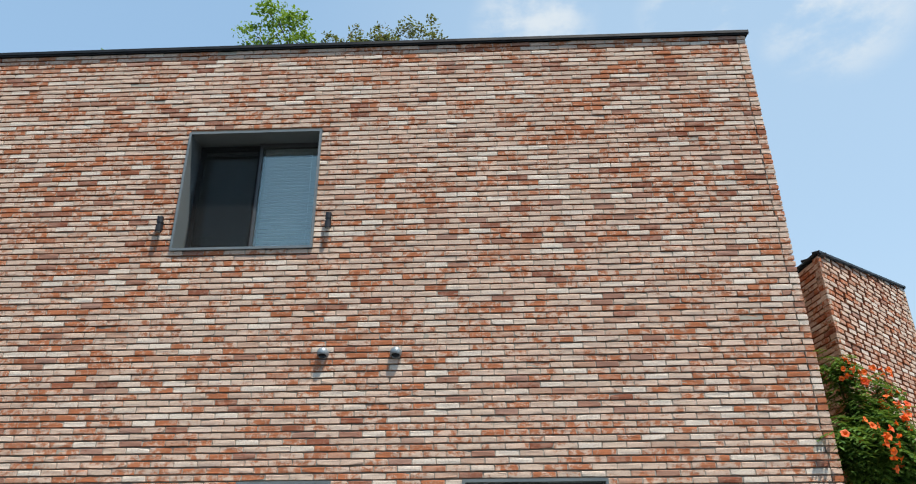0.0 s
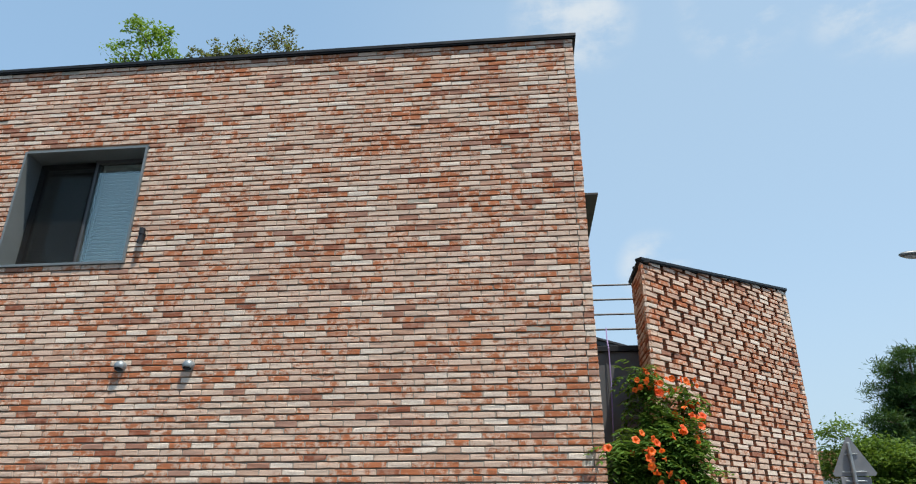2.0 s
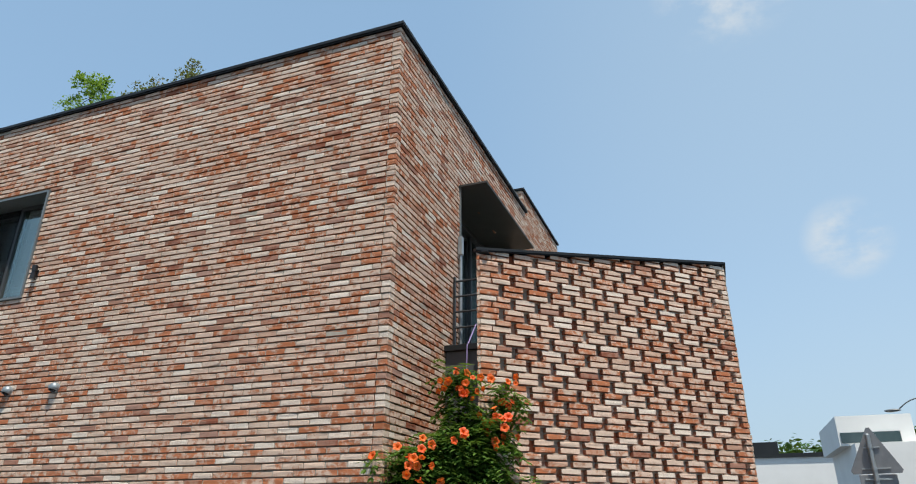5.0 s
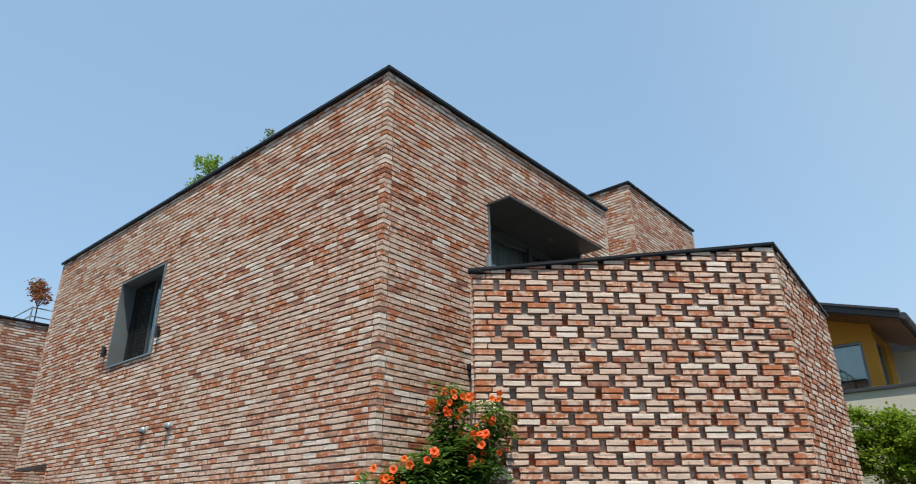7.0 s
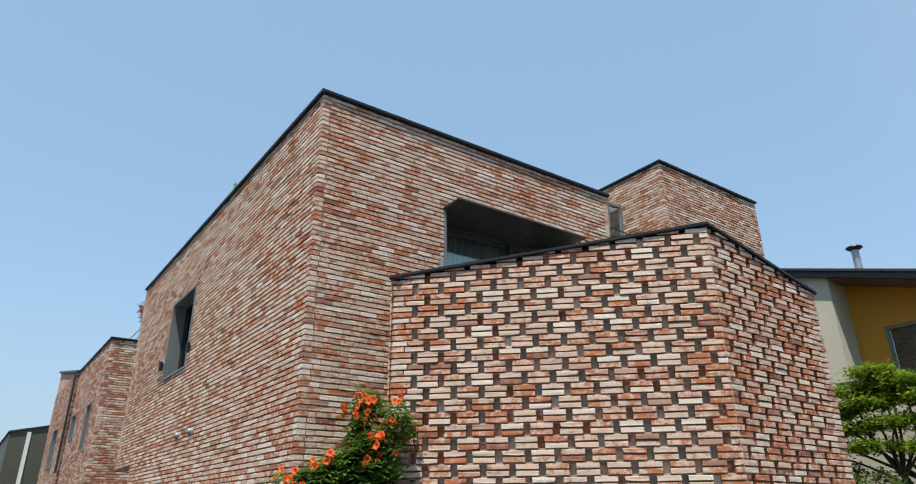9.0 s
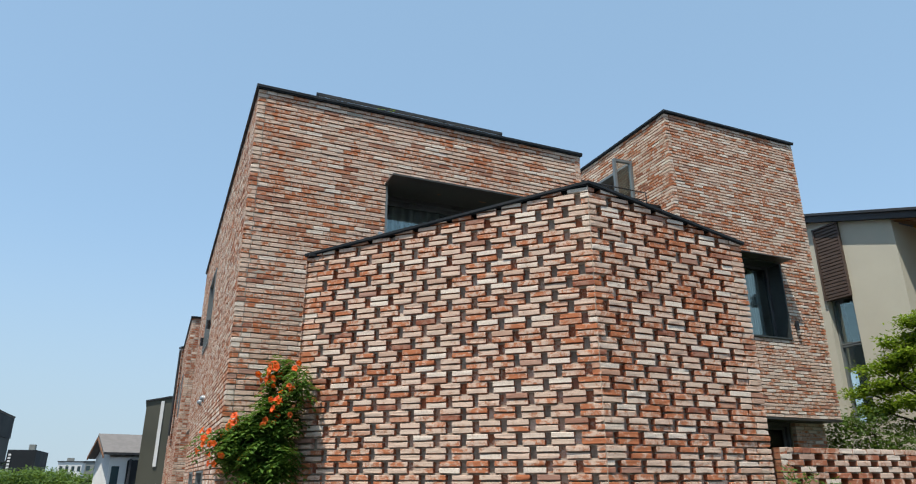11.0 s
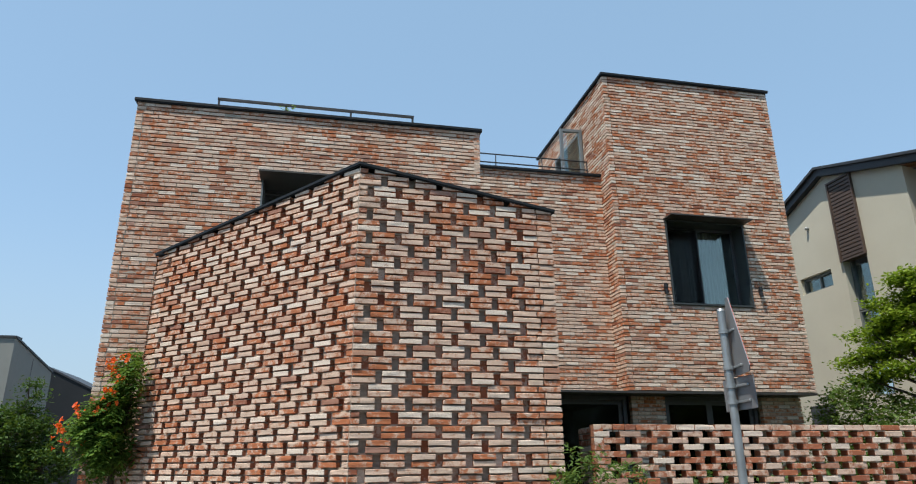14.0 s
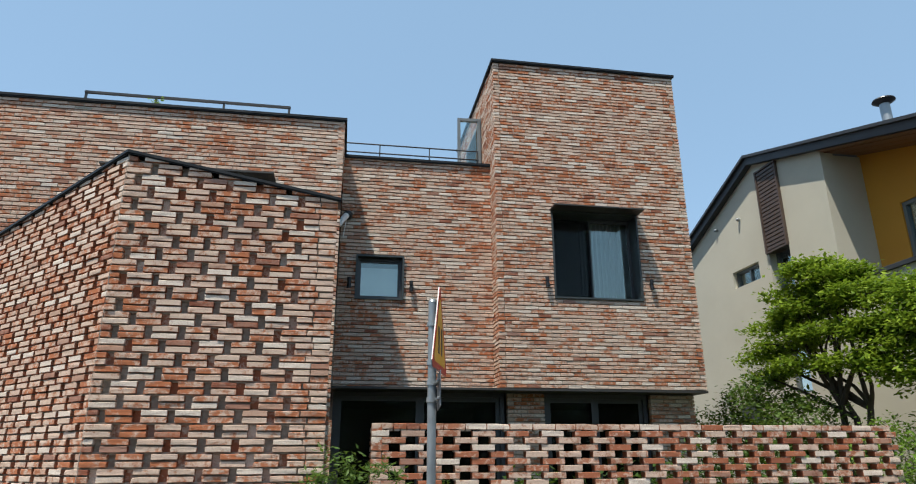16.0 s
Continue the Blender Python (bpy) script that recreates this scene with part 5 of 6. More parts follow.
olive = thing("olive_house", "olive metal-clad house with one tall strip window", "house")
part("wall", prism_bm([(0, 1.7), (4.0, 1.7), (4.0, 5.9), (0, 5.0)], -8.0, 0.0, wall_frame(-21.3, 4.7, 0, 1)), OLIVE, olive)
part("plinth", prism_bm([(0.02, 0), (4.0, 0), (4.0, 1.7), (0.02, 1.7)], -8.0, -0.05, wall_frame(-21.3, 4.7, 0, 1)), PALE, olive, "white base storey")
# white render colour: the mirrored sky is painted onto this strip
part("window", box_bm((-21.31, 5.25, 2.4), (-21.26, 5.38, 5.05)), PALE, olive, "tall strip window with the sky's reflection painted pale")
part("roof", prism_bm([(-0.05, 5.0), (4.05, 5.92), (4.05, 5.98), (-0.05, 5.06)], -8.05, 0.05, wall_frame(-21.3, 4.7, 0, 1)), FASCIA, olive)

far_h = thing("gable_house", "small white house with a grey shingled gable roof", "house")
mh = wall_frame(-34.3, 3.0, -0.225, 0.974)
mh_end = wall_frame(-34.3 - 4.4 * 0.974, 3.0 - 4.4 * 0.225, 0.974, 0.225)
part("wall", box_bm((0.0, -4.4, 0.0), (6.0, 0.0, 3.1), mh), PALE, far_h)
part("gable", prism_bm([(0.0, 3.1), (4.4, 3.1), (2.2, 4.12)], -6.0, 0.0, mh_end), PALE, far_h)
bm = bmesh.new()
for d0, d1 in ((0.4, -2.2), (-4.8, -2.2)):
    a = [bm.verts.new(mh @ Vector((u, d, 3.22 if d == d0 else 4.36))) for u in (-0.45, 6.4) for d in (d0, d1)]
    bm.faces.new((a[0], a[1], a[3], a[2]))
rf = part("roof", bm, TILE, far_h, "grey shingled roof")
rf.modifiers.new("thick", "SOLIDIFY").thickness = 0.14
part("verge", prism_bm([(-0.4, 3.02), (2.2, 4.16), (4.8, 3.02), (4.8, 3.16), (2.2, 4.3), (-0.4, 3.16)], 0.4, 0.46, mh_end), SOFFIT, far_h, "brown verge board")
part("window", box_bm((0.15, -0.02, 0.9), (0.55, 0.05, 2.6), mh), DIMGLASS, far_h)
# no recess here: a dark panel paints the shade under the eaves
part("porch", box_bm((0.95, -0.1, 0.0), (6.0, 0.2, 2.95), mh), CHAR, far_h, "dark panel set proud of the wall, painted as recess shade")
for u in (1.0, 2.2, 3.4):
    part("porch_post", box_bm((u, 0.2, 0.0), (u + 0.1, 0.32, 3.0), mh), FASCIA, far_h)

dark = thing("dark_block", "distant black building with a column of pale lettering bars", "building")
part("wall", box_bm((-88, -9.2, 0), (-78.2, -6.5, 4.9)), CHAR, dark)
for k in range(7):
    part("sign_bar", box_bm((-78.2, -9.05, 2.3 + k * 0.33), (-78.1, -8.8, 2.5 + k * 0.33)), PALE, dark)
part("tank", box_bm((-80, -7.4, 4.9), (-79, -6.8, 5.5)), LGREY, dark)

for k, (x, y, w, d, h, mat) in enumerate(((-110, -6.0, 6, 3.2, 4.3, PALE), (-118, -2.4, 6, 4.5, 4.5, LGREY), (-100, -13.5, 6, 2.6, 4.1, CHAR))):
    b = thing("town_building", "low pale building far across the green", "building", group="buildings far off")
    part("wall", box_bm((x - w, y - d / 2, 0), (x, y + d / 2, h)), mat, b)
    for j in range(4):
        part("window", box_bm((x - 0.02, y - d / 2 + 0.25 + j * d / 4, h - 1.3), (x + 0.03, y - d / 2 + 0.25 + j * d / 4 + d / 8, h - 0.6)), DIMGLASS, b)
    part("roof", box_bm((x - w - 0.1, y - d / 2 - 0.1, h), (x + 0.1, y + d / 2 + 0.1, h + 0.14)), FASCIA, b)
    part("roof_box", box_bm((x - 2, y - 0.6, h + 0.14), (x - 1, y + 0.3, h + 0.6)), LGREY, b)

grey2 = thing("charcoal_house", "charcoal and grey clad house with a long sloping top", "house")
mg = wall_frame(-15.3, -9.0, 0, 1)
part("wall", prism_bm([(0, 0), (6.66, 0), (6.66, 6.3), (0, 6.34)], -0.5, 0.0, mg), LGREY, grey2, "light grey panelled flank")
part("verge", prism_bm([(0, 6.34), (6.7, 6.3), (6.7, 6.37), (0, 6.41)], -0.5, 0.05, mg), FASCIA, grey2)
mg2 = wall_frame(-15.3, -2.34, -1, 0)
part("gable", prism_bm([(0.504, 0), (4.0, 0), (4.0, 5.55), (0.504, 6.205)], -4.0, 0.0, mg2), LGREY, grey2, "grey panelled gable")
part("verge", prism_bm([(0, 6.305), (4.0, 5.555), (4.05, 5.62), (0, 6.375)], -4.0, 0.05, mg2), FASCIA, grey2)
part("seam", box_bm((1.9, 0.0, 0.5), (1.93, 0.006, 5.8), mg2), FASCIA, grey2)
rear = thing("charcoal_wing", "charcoal clad building with a long sloping verge and a shaded balcony", "building")
mr = wall_frame(-30.4, -6.6, 0, 1)
part("upper_wall", prism_bm([(0, 4.08), (4.2, 4.08), (4.2, 5.22), (0, 7.2)], -6.0, 0.0, mr), CHAR, rear)
# recess faces coloured dark to stand for the balcony's shade
part("recess", box_bm((0, -6.0, 2.8), (4.15, -0.6, 4.08), mr), SHADE_TONE, rear, "balcony recess, its shade put into a dark colour")
part("balcony_front", box_bm((0, -6.0, 0.9), (4.0, 0.0, 2.85), mr), CHAR, rear)
part("base", box_bm((0, -6.0, 0), (3.8, -0.1, 0.9), mr), PALE, rear)
part("verge", prism_bm([(0, 7.2), (4.2, 5.22), (4.24, 5.31), (0, 7.3)], -6.05, 0.05, mr), FASCIA, rear)

white_h = thing("white_house", "white flat-roofed house with a set-back upper storey", "house")
part("lower_wall", box_bm((12.0, 43.0, 0), (17.2, 52, 5.85)), PALE, white_h)
part("upper_wall", box_bm((11.5, 44.4, 5.85), (15.2, 52, 7.45)), PALE, white_h)
part("window_band", box_bm((11.6, 44.34, 6.0), (14.5, 44.42, 6.55)), DIMGLASS, white_h, "green tinted window band")
part("window", box_bm((14.7, 42.94, 3.9), (15.6, 43.02, 5.0)), DIMGLASS, white_h)
for k in range(6):
    part("rail_post", box_bm((15.3 + k * 0.3, 43.1, 5.85), (15.33 + k * 0.3, 43.13, 6.45)), STEEL, white_h)
part("rail_bar", box_bm((15.3, 43.1, 6.42), (17.2, 43.13, 6.47)), STEEL, white_h)
far_w = thing("white_block", "white flat building with dark roof boxes far down the street", "building")
part("wall", box_bm((4.9, 61.4, 0), (14.0, 70, 6.7)), PALE, far_w)
part("roof", box_bm((4.75, 61.25, 6.7), (14.0, 70, 7.0)), CHAR, far_w, "dark roof edge")
part("roof_box", box_bm((6.6, 62.0, 7.0), (9.6, 66, 7.95)), CHAR, far_w, "dark roof box")
part("window", box_bm((5.4, 61.36, 5.3), (6.2, 61.42, 6.0)), DIMGLASS, far_w)
terra = thing("terracotta_house", "far house with a terracotta roof and a brick chimney", "house")
part("wall", box_bm((18.5, 58, 0), (30, 66, 5.3)), PALE, terra)
part("roof", prism_bm([(-0.5, 5.2), (12, 5.2), (9.5, 7.2), (2.0, 7.2)], -8.3, 0.4, wall_frame(18.5, 58, 1, 0)), TERRA, terra, "terracotta tiled roof")
part("chimney", box_bm((20.5, 58.4, 6.6), (21.6, 59.4, 8.3)), LGREY, terra)
part("chimney_cap", box_bm((20.4, 58.3, 8.3), (21.7, 59.5, 8.5)), TERRA, terra)


# ---- plants ----
BARK = plain_material("bark", (0.055, 0.042, 0.032), (0.09, 0.072, 0.055), 12.0, 0.95, 0, 0.6, 0.01)
LEAF_MAPLE = leaf_material("maple_leaf", (0.07, 0.135, 0.010), (0.25, 0.345, 0.025), 0.4)
LEAF_DARK = leaf_material("evergreen_leaf", (0.020, 0.050, 0.010), (0.062, 0.12, 0.022), 0.25)
LEAF_SHRUB = leaf_material("shrub_leaf", (0.05, 0.10, 0.02), (0.12, 0.19, 0.05), 0.35)
LEAF_VINE = leaf_material("vine_leaf", (0.032, 0.09, 0.016), (0.11, 0.20, 0.035), 0.32)
LEAF_PINE = leaf_material("conifer_needles", (0.020, 0.055, 0.014), (0.045, 0.10, 0.025), 0.2)
LEAF_RED = leaf_material("red_leaf", (0.22, 0.02, 0.035), (0.30, 0.06, 0.05), 0.3)
LEAF_BRONZE = leaf_material("bronze_leaf", (0.10, 0.10, 0.05), (0.17, 0.12, 0.07), 0.3)
LEAF_STREET = leaf_material("street_tree_leaf", (0.055, 0.115, 0.014), (0.125, 0.20, 0.03), 0.35)
LEAF_FRESH = leaf_material("fresh_leaf", (0.10, 0.20, 0.02), (0.20, 0.32, 0.06), 0.4)


def leaves_mesh(name, centres, per, spread, size, mat, parent, droop=0.2, slim=0.5, r=None):
    """Many small folded leaves in clumps round the given centres."""
    r = r or rng
    verts, faces = [], []
    for c in centres:
        c = Vector(c)
        for _ in range(per):
            p = c + Vector((r.gauss(0, spread), r.gauss(0, spread), r.gauss(0, spread * 0.7)))
            d = Vector((r.gauss(0, 1), r.gauss(0, 1), r.gauss(-droop, 0.45))).normalized()
            side = d.cross(Vector((r.gauss(0, 0.5), r.gauss(0, 0.5), 1))).normalized()
            up = side.cross(d)
            s = size * r.uniform(0.6, 1.3)
            k = len(verts)
            verts += [p, p + d * s * 0.5 + side * s * slim * 0.5 - up * s * 0.06, p + d * s, p + d * s * 0.5 - side * s * slim * 0.5 - up * s * 0.06]
            faces += [(k, k + 1, k + 2), (k, k + 2, k + 3)]
    ob = raw_part(name, verts, faces, mat, parent)
    return ob


def limb(bm, a, b, r0, r1, bend, r, n=5):
    a, b = Vector(a), Vector(b)
    prev, pr = a, r0
    off_v = Vector((r.uniform(-1, 1), r.uniform(-1, 1), r.uniform(0, 0.6))) * bend
    for k in range(1, n + 1):
        f = k / n
        p = a.lerp(b, f) + off_v * math.sin(f * math.pi)
        q = r0 + (r1 - r0) * f
        add_tube(bm, prev, p, pr, q, 7, caps=False)
        prev, pr = p, q


def tree(name, label, base, fork, blobs, clumps, per, spread, size, mat, trunk=0.09, seed=1, category="tree", stems=1, droop=0.2, slim=0.5):
    """Trunk, limbs to each part of the crown, and clumps of leaves near the outside of uneven lobes."""
    r = random.Random(seed)
    t = thing(name, label, category)
    base = Vector(base)
    bm = bmesh.new()
    tops = []
    for k in range(stems):
        top = Vector(fork) + Vector((r.uniform(-0.25, 0.25), r.uniform(-0.25, 0.25), r.uniform(-0.1, 0.1))) * (stems > 1)
        limb(bm, base + Vector((r.uniform(-0.1, 0.1), r.uniform(-0.1, 0.1), 0)) * (stems > 1), top, trunk, trunk * 0.6, 0.08, r)
        tops.append(top)
    centres = []
    total = sum(b[3] * b[4] * b[5] for b in blobs) or 1
    for x, y, z, rx, ry, rz in blobs:
        n = max(4, int(clumps * rx * ry * rz / total))
        limb(bm, r.choice(tops), (x, y, z - rz * 0.2), trunk * 0.5, trunk * 0.15, 0.12, r)
        for _ in range(n):
            d = Vector((r.gauss(0, 1), r.gauss(0, 1), r.gauss(0.15, 1))).normalized()
            f = r.uniform(0.45, 1.0) ** 0.6 * r.uniform(0.85, 1.1)
            c = Vector((x + d.x * rx * f, y + d.y * ry * f, z + d.z * rz * f))
            centres.append(c)
            if r.random() < 0.12:
                limb(bm, (x, y, z - rz * 0.2), c, trunk * 0.14, trunk * 0.05, 0.05, r, 3)
    part("trunk", bm, BARK, t, "dark bark with forking limbs")
    leaves_mesh("crown", centres, per, spread, size, mat, t, droop, slim, r)["kind"] = "stuff"
    return t


tiers = [(3.15, 17.3, 4.5, 0.45, 0.45, 0.13), (2.75, 17.25, 4.22, 0.45, 0.45, 0.1), (3.65, 17.3, 4.3, 0.5, 0.45, 0.12), (2.3, 17.15, 3.8, 0.45, 0.45, 0.08), (3.0, 17.2, 3.95, 0.6, 0.5, 0.1),
         (4.1, 17.3, 3.95, 0.5, 0.5, 0.12), (1.95, 17.1, 3.42, 0.45, 0.4, 0.07), (2.6, 17.1, 3.5, 0.5, 0.5, 0.08), (3.4, 17.2, 3.58, 0.6, 0.5, 0.1), (4.25, 17.2, 3.45, 0.45, 0.5, 0.12),
         (2.15, 17.0, 3.1, 0.4, 0.4, 0.07), (3.0, 17.0, 3.15, 0.5, 0.4, 0.08), (3.85, 17.1, 3.1, 0.5, 0.4, 0.1), (3.3, 17.5, 4.1, 0.5, 0.4, 0.1), (2.5, 17.45, 3.9, 0.35, 0.35, 0.08)]
tree("maple_tree", "bright green maple with spreading tiers behind the garden wall", (3.45, 17.3, 0.0), (3.3, 17.25, 2.5), tiers, 1000, 26, 0.07, 0.075, LEAF_MAPLE, 0.07, 11, stems=3, droop=0.1, slim=0.5)
tree("maple_tree", "second green maple beside the first, behind the garden wall", (5.2, 17.4, 0.0), (5.1, 17.4, 2.4),
     [(4.85, 17.4, 3.6, 0.55, 0.7, 0.4), (5.2, 17.3, 3.4, 0.45, 0.7, 0.45), (4.7, 17.2, 3.0, 0.6, 0.6, 0.35), (5.15, 17.4, 2.8, 0.5, 0.6, 0.4)],
     520, 26, 0.085, 0.078, LEAF_MAPLE, 0.07, 12, stems=2, droop=0.1, slim=0.55)
tree("shrub", "leafy green shrub behind the garden wall", (2.1, 17.0, 0.0), (2.1, 17.0, 1.4),
     [(2.0, 17.0, 2.75, 0.75, 0.5, 0.42), (2.9, 16.9, 2.35, 0.8, 0.5, 0.4), (1.5, 17.0, 2.6, 0.5, 0.5, 0.45), (1.2, 17.1, 2.2, 0.5, 0.4, 0.4), (2.1, 17.0, 1.9, 0.8, 0.4, 0.4), (3.2, 16.9, 1.85, 0.8, 0.4, 0.4), (0.9, 17.1, 1.75, 0.6, 0.4, 0.4)], 520, 22, 0.09, 0.075, LEAF_SHRUB, 0.04, 13, "shrub", 3)
tree("shrub", "low bright shrub beside the tower's foot", (-0.1, 17.0, 0.0), (-0.1, 17.0, 1.6),
     [(0.0, 17.0, 2.5, 0.35, 0.35, 0.4), (-0.3, 17.1, 2.2, 0.4, 0.35, 0.4)], 70, 20, 0.08, 0.07, LEAF_SHRUB, 0.03, 14, "shrub", 2)
tree("hedge", "green hedge at the end of the garden wall", (5.6, 16.8, 0.0), (5.6, 16.8, 1.0),
     [(5.35, 16.75, 1.7, 0.35, 0.45, 0.5), (5.3, 17.2, 1.9, 0.4, 0.5, 0.5), (4.6, 16.9, 2.0, 0.6, 0.4, 0.4)], 240, 22, 0.08, 0.06, LEAF_FRESH, 0.03, 15, "hedge", 3)
# made-up shrubs that block the light showing through the low wall's holes
for k, (y, h) in enumerate(((11.9, 1.35), (12.8, 1.5), (13.7, 1.6), (14.6, 1.75), (15.5, 1.8))):
    tree("filler_shrub", "dark green shrub added to darken the low brick wall's holes", (4.45, y, 0.1), (4.45, y, 0.7),
         [(4.4, y - 0.2, h, 0.3, 0.4, 0.35), (4.5, y + 0.25, h - 0.25, 0.3, 0.4, 0.4), (4.4, y, h - 0.65, 0.35, 0.45, 0.4)], 70, 20, 0.1, 0.085, LEAF_DARK, 0.025, 80 + k, "shrub", 3)["group"] = "shrubs in the yard"
tree("garden_bush", "light green bush in front of the garden wall's corner", (5.75, 10.72, 0.0), (5.75, 10.72, 1.2),
     [(5.7, 10.62, 1.75, 0.16, 0.22, 0.26), (5.78, 10.95, 1.65, 0.16, 0.24, 0.24), (5.8, 10.75, 1.4, 0.22, 0.35, 0.3), (5.72, 10.45, 1.6, 0.12, 0.14, 0.2)], 130, 20, 0.045, 0.06, LEAF_SHRUB, 0.015, 16, "bush", 3, droop=-0.25, slim=0.35)
tree("evergreen_tree", "dark green glossy tree across the side street", (-11.2, -0.5, 0.0), (-11.2, -0.5, 1.8),
     [(-11.2, -0.4, 2.7, 1.3, 1.3, 0.9), (-11.1, 0.7, 1.9, 1.1, 0.8, 0.7), (-11.3, -1.7, 2.9, 1.3, 1.2, 1.0), (-11.0, 0.05, 3.9, 0.45, 0.4, 0.55), (-11.2, -0.9, 1.5, 1.4, 1.6, 0.9)], 1500, 24, 0.13, 0.12, LEAF_DARK, 0.1, 17)
boughs = []
r6 = random.Random(61)
for k in range(30):
    f = k / 29
    a = k * 2.4
    reach = (3.1 - 2.3 * f) * r6.uniform(0.45, 1.0)
    boughs.append((17.6 + math.cos(a) * reach, 28.6 + math.sin(a) * reach, 3.4 + 4.7 * f + r6.uniform(-0.2, 0.2), 0.62, 0.6, 0.34))
tree("conifer", "tall dark conifer beyond the crossing", (17.6, 28.6, 0.0), (17.6, 28.6, 5.0), boughs + [(17.6, 28.6, 4.6, 1.9, 1.6, 1.1), (17.7, 28.6, 6.2, 1.2, 1.1, 1.1)],
     1300, 34, 0.17, 0.26, LEAF_PINE, 0.18, 18, "conifer", 1, -0.55, 0.14)
tree("street_tree", "green broadleaf tree beyond the crossing", (12.6, 21.6, 0.0), (12.6, 21.6, 2.2),
     [(12.3, 21.5, 3.6, 1.0, 1.0, 0.55), (13.4, 21.8, 3.3, 1.3, 1.0, 0.6), (11.3, 21.2, 4.35, 0.55, 0.5, 0.28), (11.3, 21.4, 3.4, 0.8, 0.8, 0.5), (12.4, 21.5, 2.6, 1.5, 1.1, 0.5), (14.2, 22, 2.7, 1.3, 1.0, 0.6)], 900, 30, 0.15, 0.12, LEAF_STREET, 0.10, 19, "tree", 2)
for k, (x, y, s) in enumerate(((-46, -2.2, 1.0), (-52, -6.0, 1.1), (-44, 0.8, 0.9), (-56, -9.5, 1.15), (-50, -13, 1.2), (-60, -3, 1.1))):
    tree("distant_tree", "green trees in a row beyond the side street", (x, y, 0.0), (x, y, 1.0),
         [(x, y, 1.5 * s, 1.8, 1.9, 0.9 * s), (x + 0.5, y + 1.2, 1.7 * s, 1.2, 1.2, 0.8), (x - 0.3, y - 1.3, 1.6 * s, 1.3, 1.3, 0.85)], 150, 22, 0.28, 0.26, LEAF_SHRUB, 0.1, 30 + k)["group"] = "trees far off"
tree("distant_tree", "dark wooded rise behind the far houses", (16, 90, 0.0), (16, 90, 4.0),
     [(14, 92, 7.0, 7, 5, 4.0), (24, 95, 8.0, 8, 5, 4.5), (34, 95, 8.0, 8, 5, 4.0)], 380, 24, 0.9, 0.9, LEAF_PINE, 0.3, 40)

# planters on the flat roof
POT = plain_material("grey_planter", (0.20, 0.19, 0.18), (0.26, 0.25, 0.235), 5, 0.9)


def planter(x, y, w):
    p = thing("planter", "long grey planter on the flat roof behind the parapet", "planter")
    part("trough", box_bm((x - w / 2, y - 0.2, 6.2), (x + w / 2, y + 0.2, 6.6), None, 0.02), POT, p)
    part("soil", box_bm((x - w / 2 + 0.03, y - 0.17, 6.6), (x + w / 2 - 0.03, y + 0.17, 6.61)), BARK, p)


planter(-2.55, 6.6, 1.0)
planter(-1.25, 6.6, 1.6)
planter(-4.3, 6.8, 1.6)
tree("roof_shrub", "fresh green shrub rising above the parapet", (-2.55, 6.6, 6.6), (-2.55, 6.6, 7.1),
     [(-2.86, 6.65, 7.45, 0.17, 0.16, 0.18), (-2.62, 6.65, 7.75, 0.22, 0.2, 0.18), (-2.32, 6.65, 7.55, 0.2, 0.18, 0.22), (-2.2, 6.65, 7.3, 0.15, 0.15, 0.14), (-2.75, 6.65, 7.15, 0.16, 0.16, 0.14), (-2.5, 6.65, 7.3, 0.16, 0.15, 0.14)], 110, 15, 0.04, 0.055, LEAF_FRESH, 0.018, 51, "shrub", 2)
r5 = random.Random(52)
blobs = [(-2.0 + k * 0.096, 6.65 + r5.uniform(-0.14, 0.14), 7.2 + r5.uniform(0.0, 0.36), 0.05, 0.045, 0.17) for k in range(16)]
tree("roof_shrub", "bronze-leaved upright shrub above the parapet", (-1.25, 6.6, 6.6), (-1.25, 6.6, 6.75), blobs + [(b[0] + 0.05, b[1], 7.15, 0.09, 0.06, 0.12) for b in blobs],
     420, 9, 0.03, 0.045, LEAF_BRONZE, 0.008, 53, "shrub", 1, -0.2)
tree("roof_shrub", "sparse flowering plant at the parapet's edge", (-4.6, 6.8, 6.6), (-4.6, 6.8, 6.9),
     [(-4.75, 6.8, 7.2, 0.16, 0.1, 0.1), (-4.5, 6.8, 7.25, 0.1, 0.08, 0.1), (-4.05, 6.8, 7.3, 0.06, 0.06, 0.1), (-3.8, 6.8, 7.3, 0.04, 0.03, 0.1)], 26, 8, 0.035, 0.04, LEAF_FRESH, 0.006, 54, "plant")
tree("roof_shrub", "small green sprout by the roof rail", (2.0, 7.7, 6.2), (2.0, 7.7, 6.8), [(2.0, 7.7, 7.02, 0.07, 0.07, 0.1)], 8, 8, 0.03, 0.045, LEAF_FRESH, 0.006, 55, "plant")
tree("red_tree", "small red-leaved tree on the next house's roof", (-9.15, 6.5, 5.75), (-9.15, 6.5, 6.55),
     [(-9.5, 6.5, 7.12, 0.2, 0.14, 0.15), (-9.35, 6.5, 6.95, 0.2, 0.14, 0.16), (-9.2, 6.5, 6.78, 0.14, 0.12, 0.1), (-8.95, 6.5, 6.7, 0.22, 0.12, 0.09)], 90, 14, 0.05, 0.07, LEAF_RED, 0.02, 56)

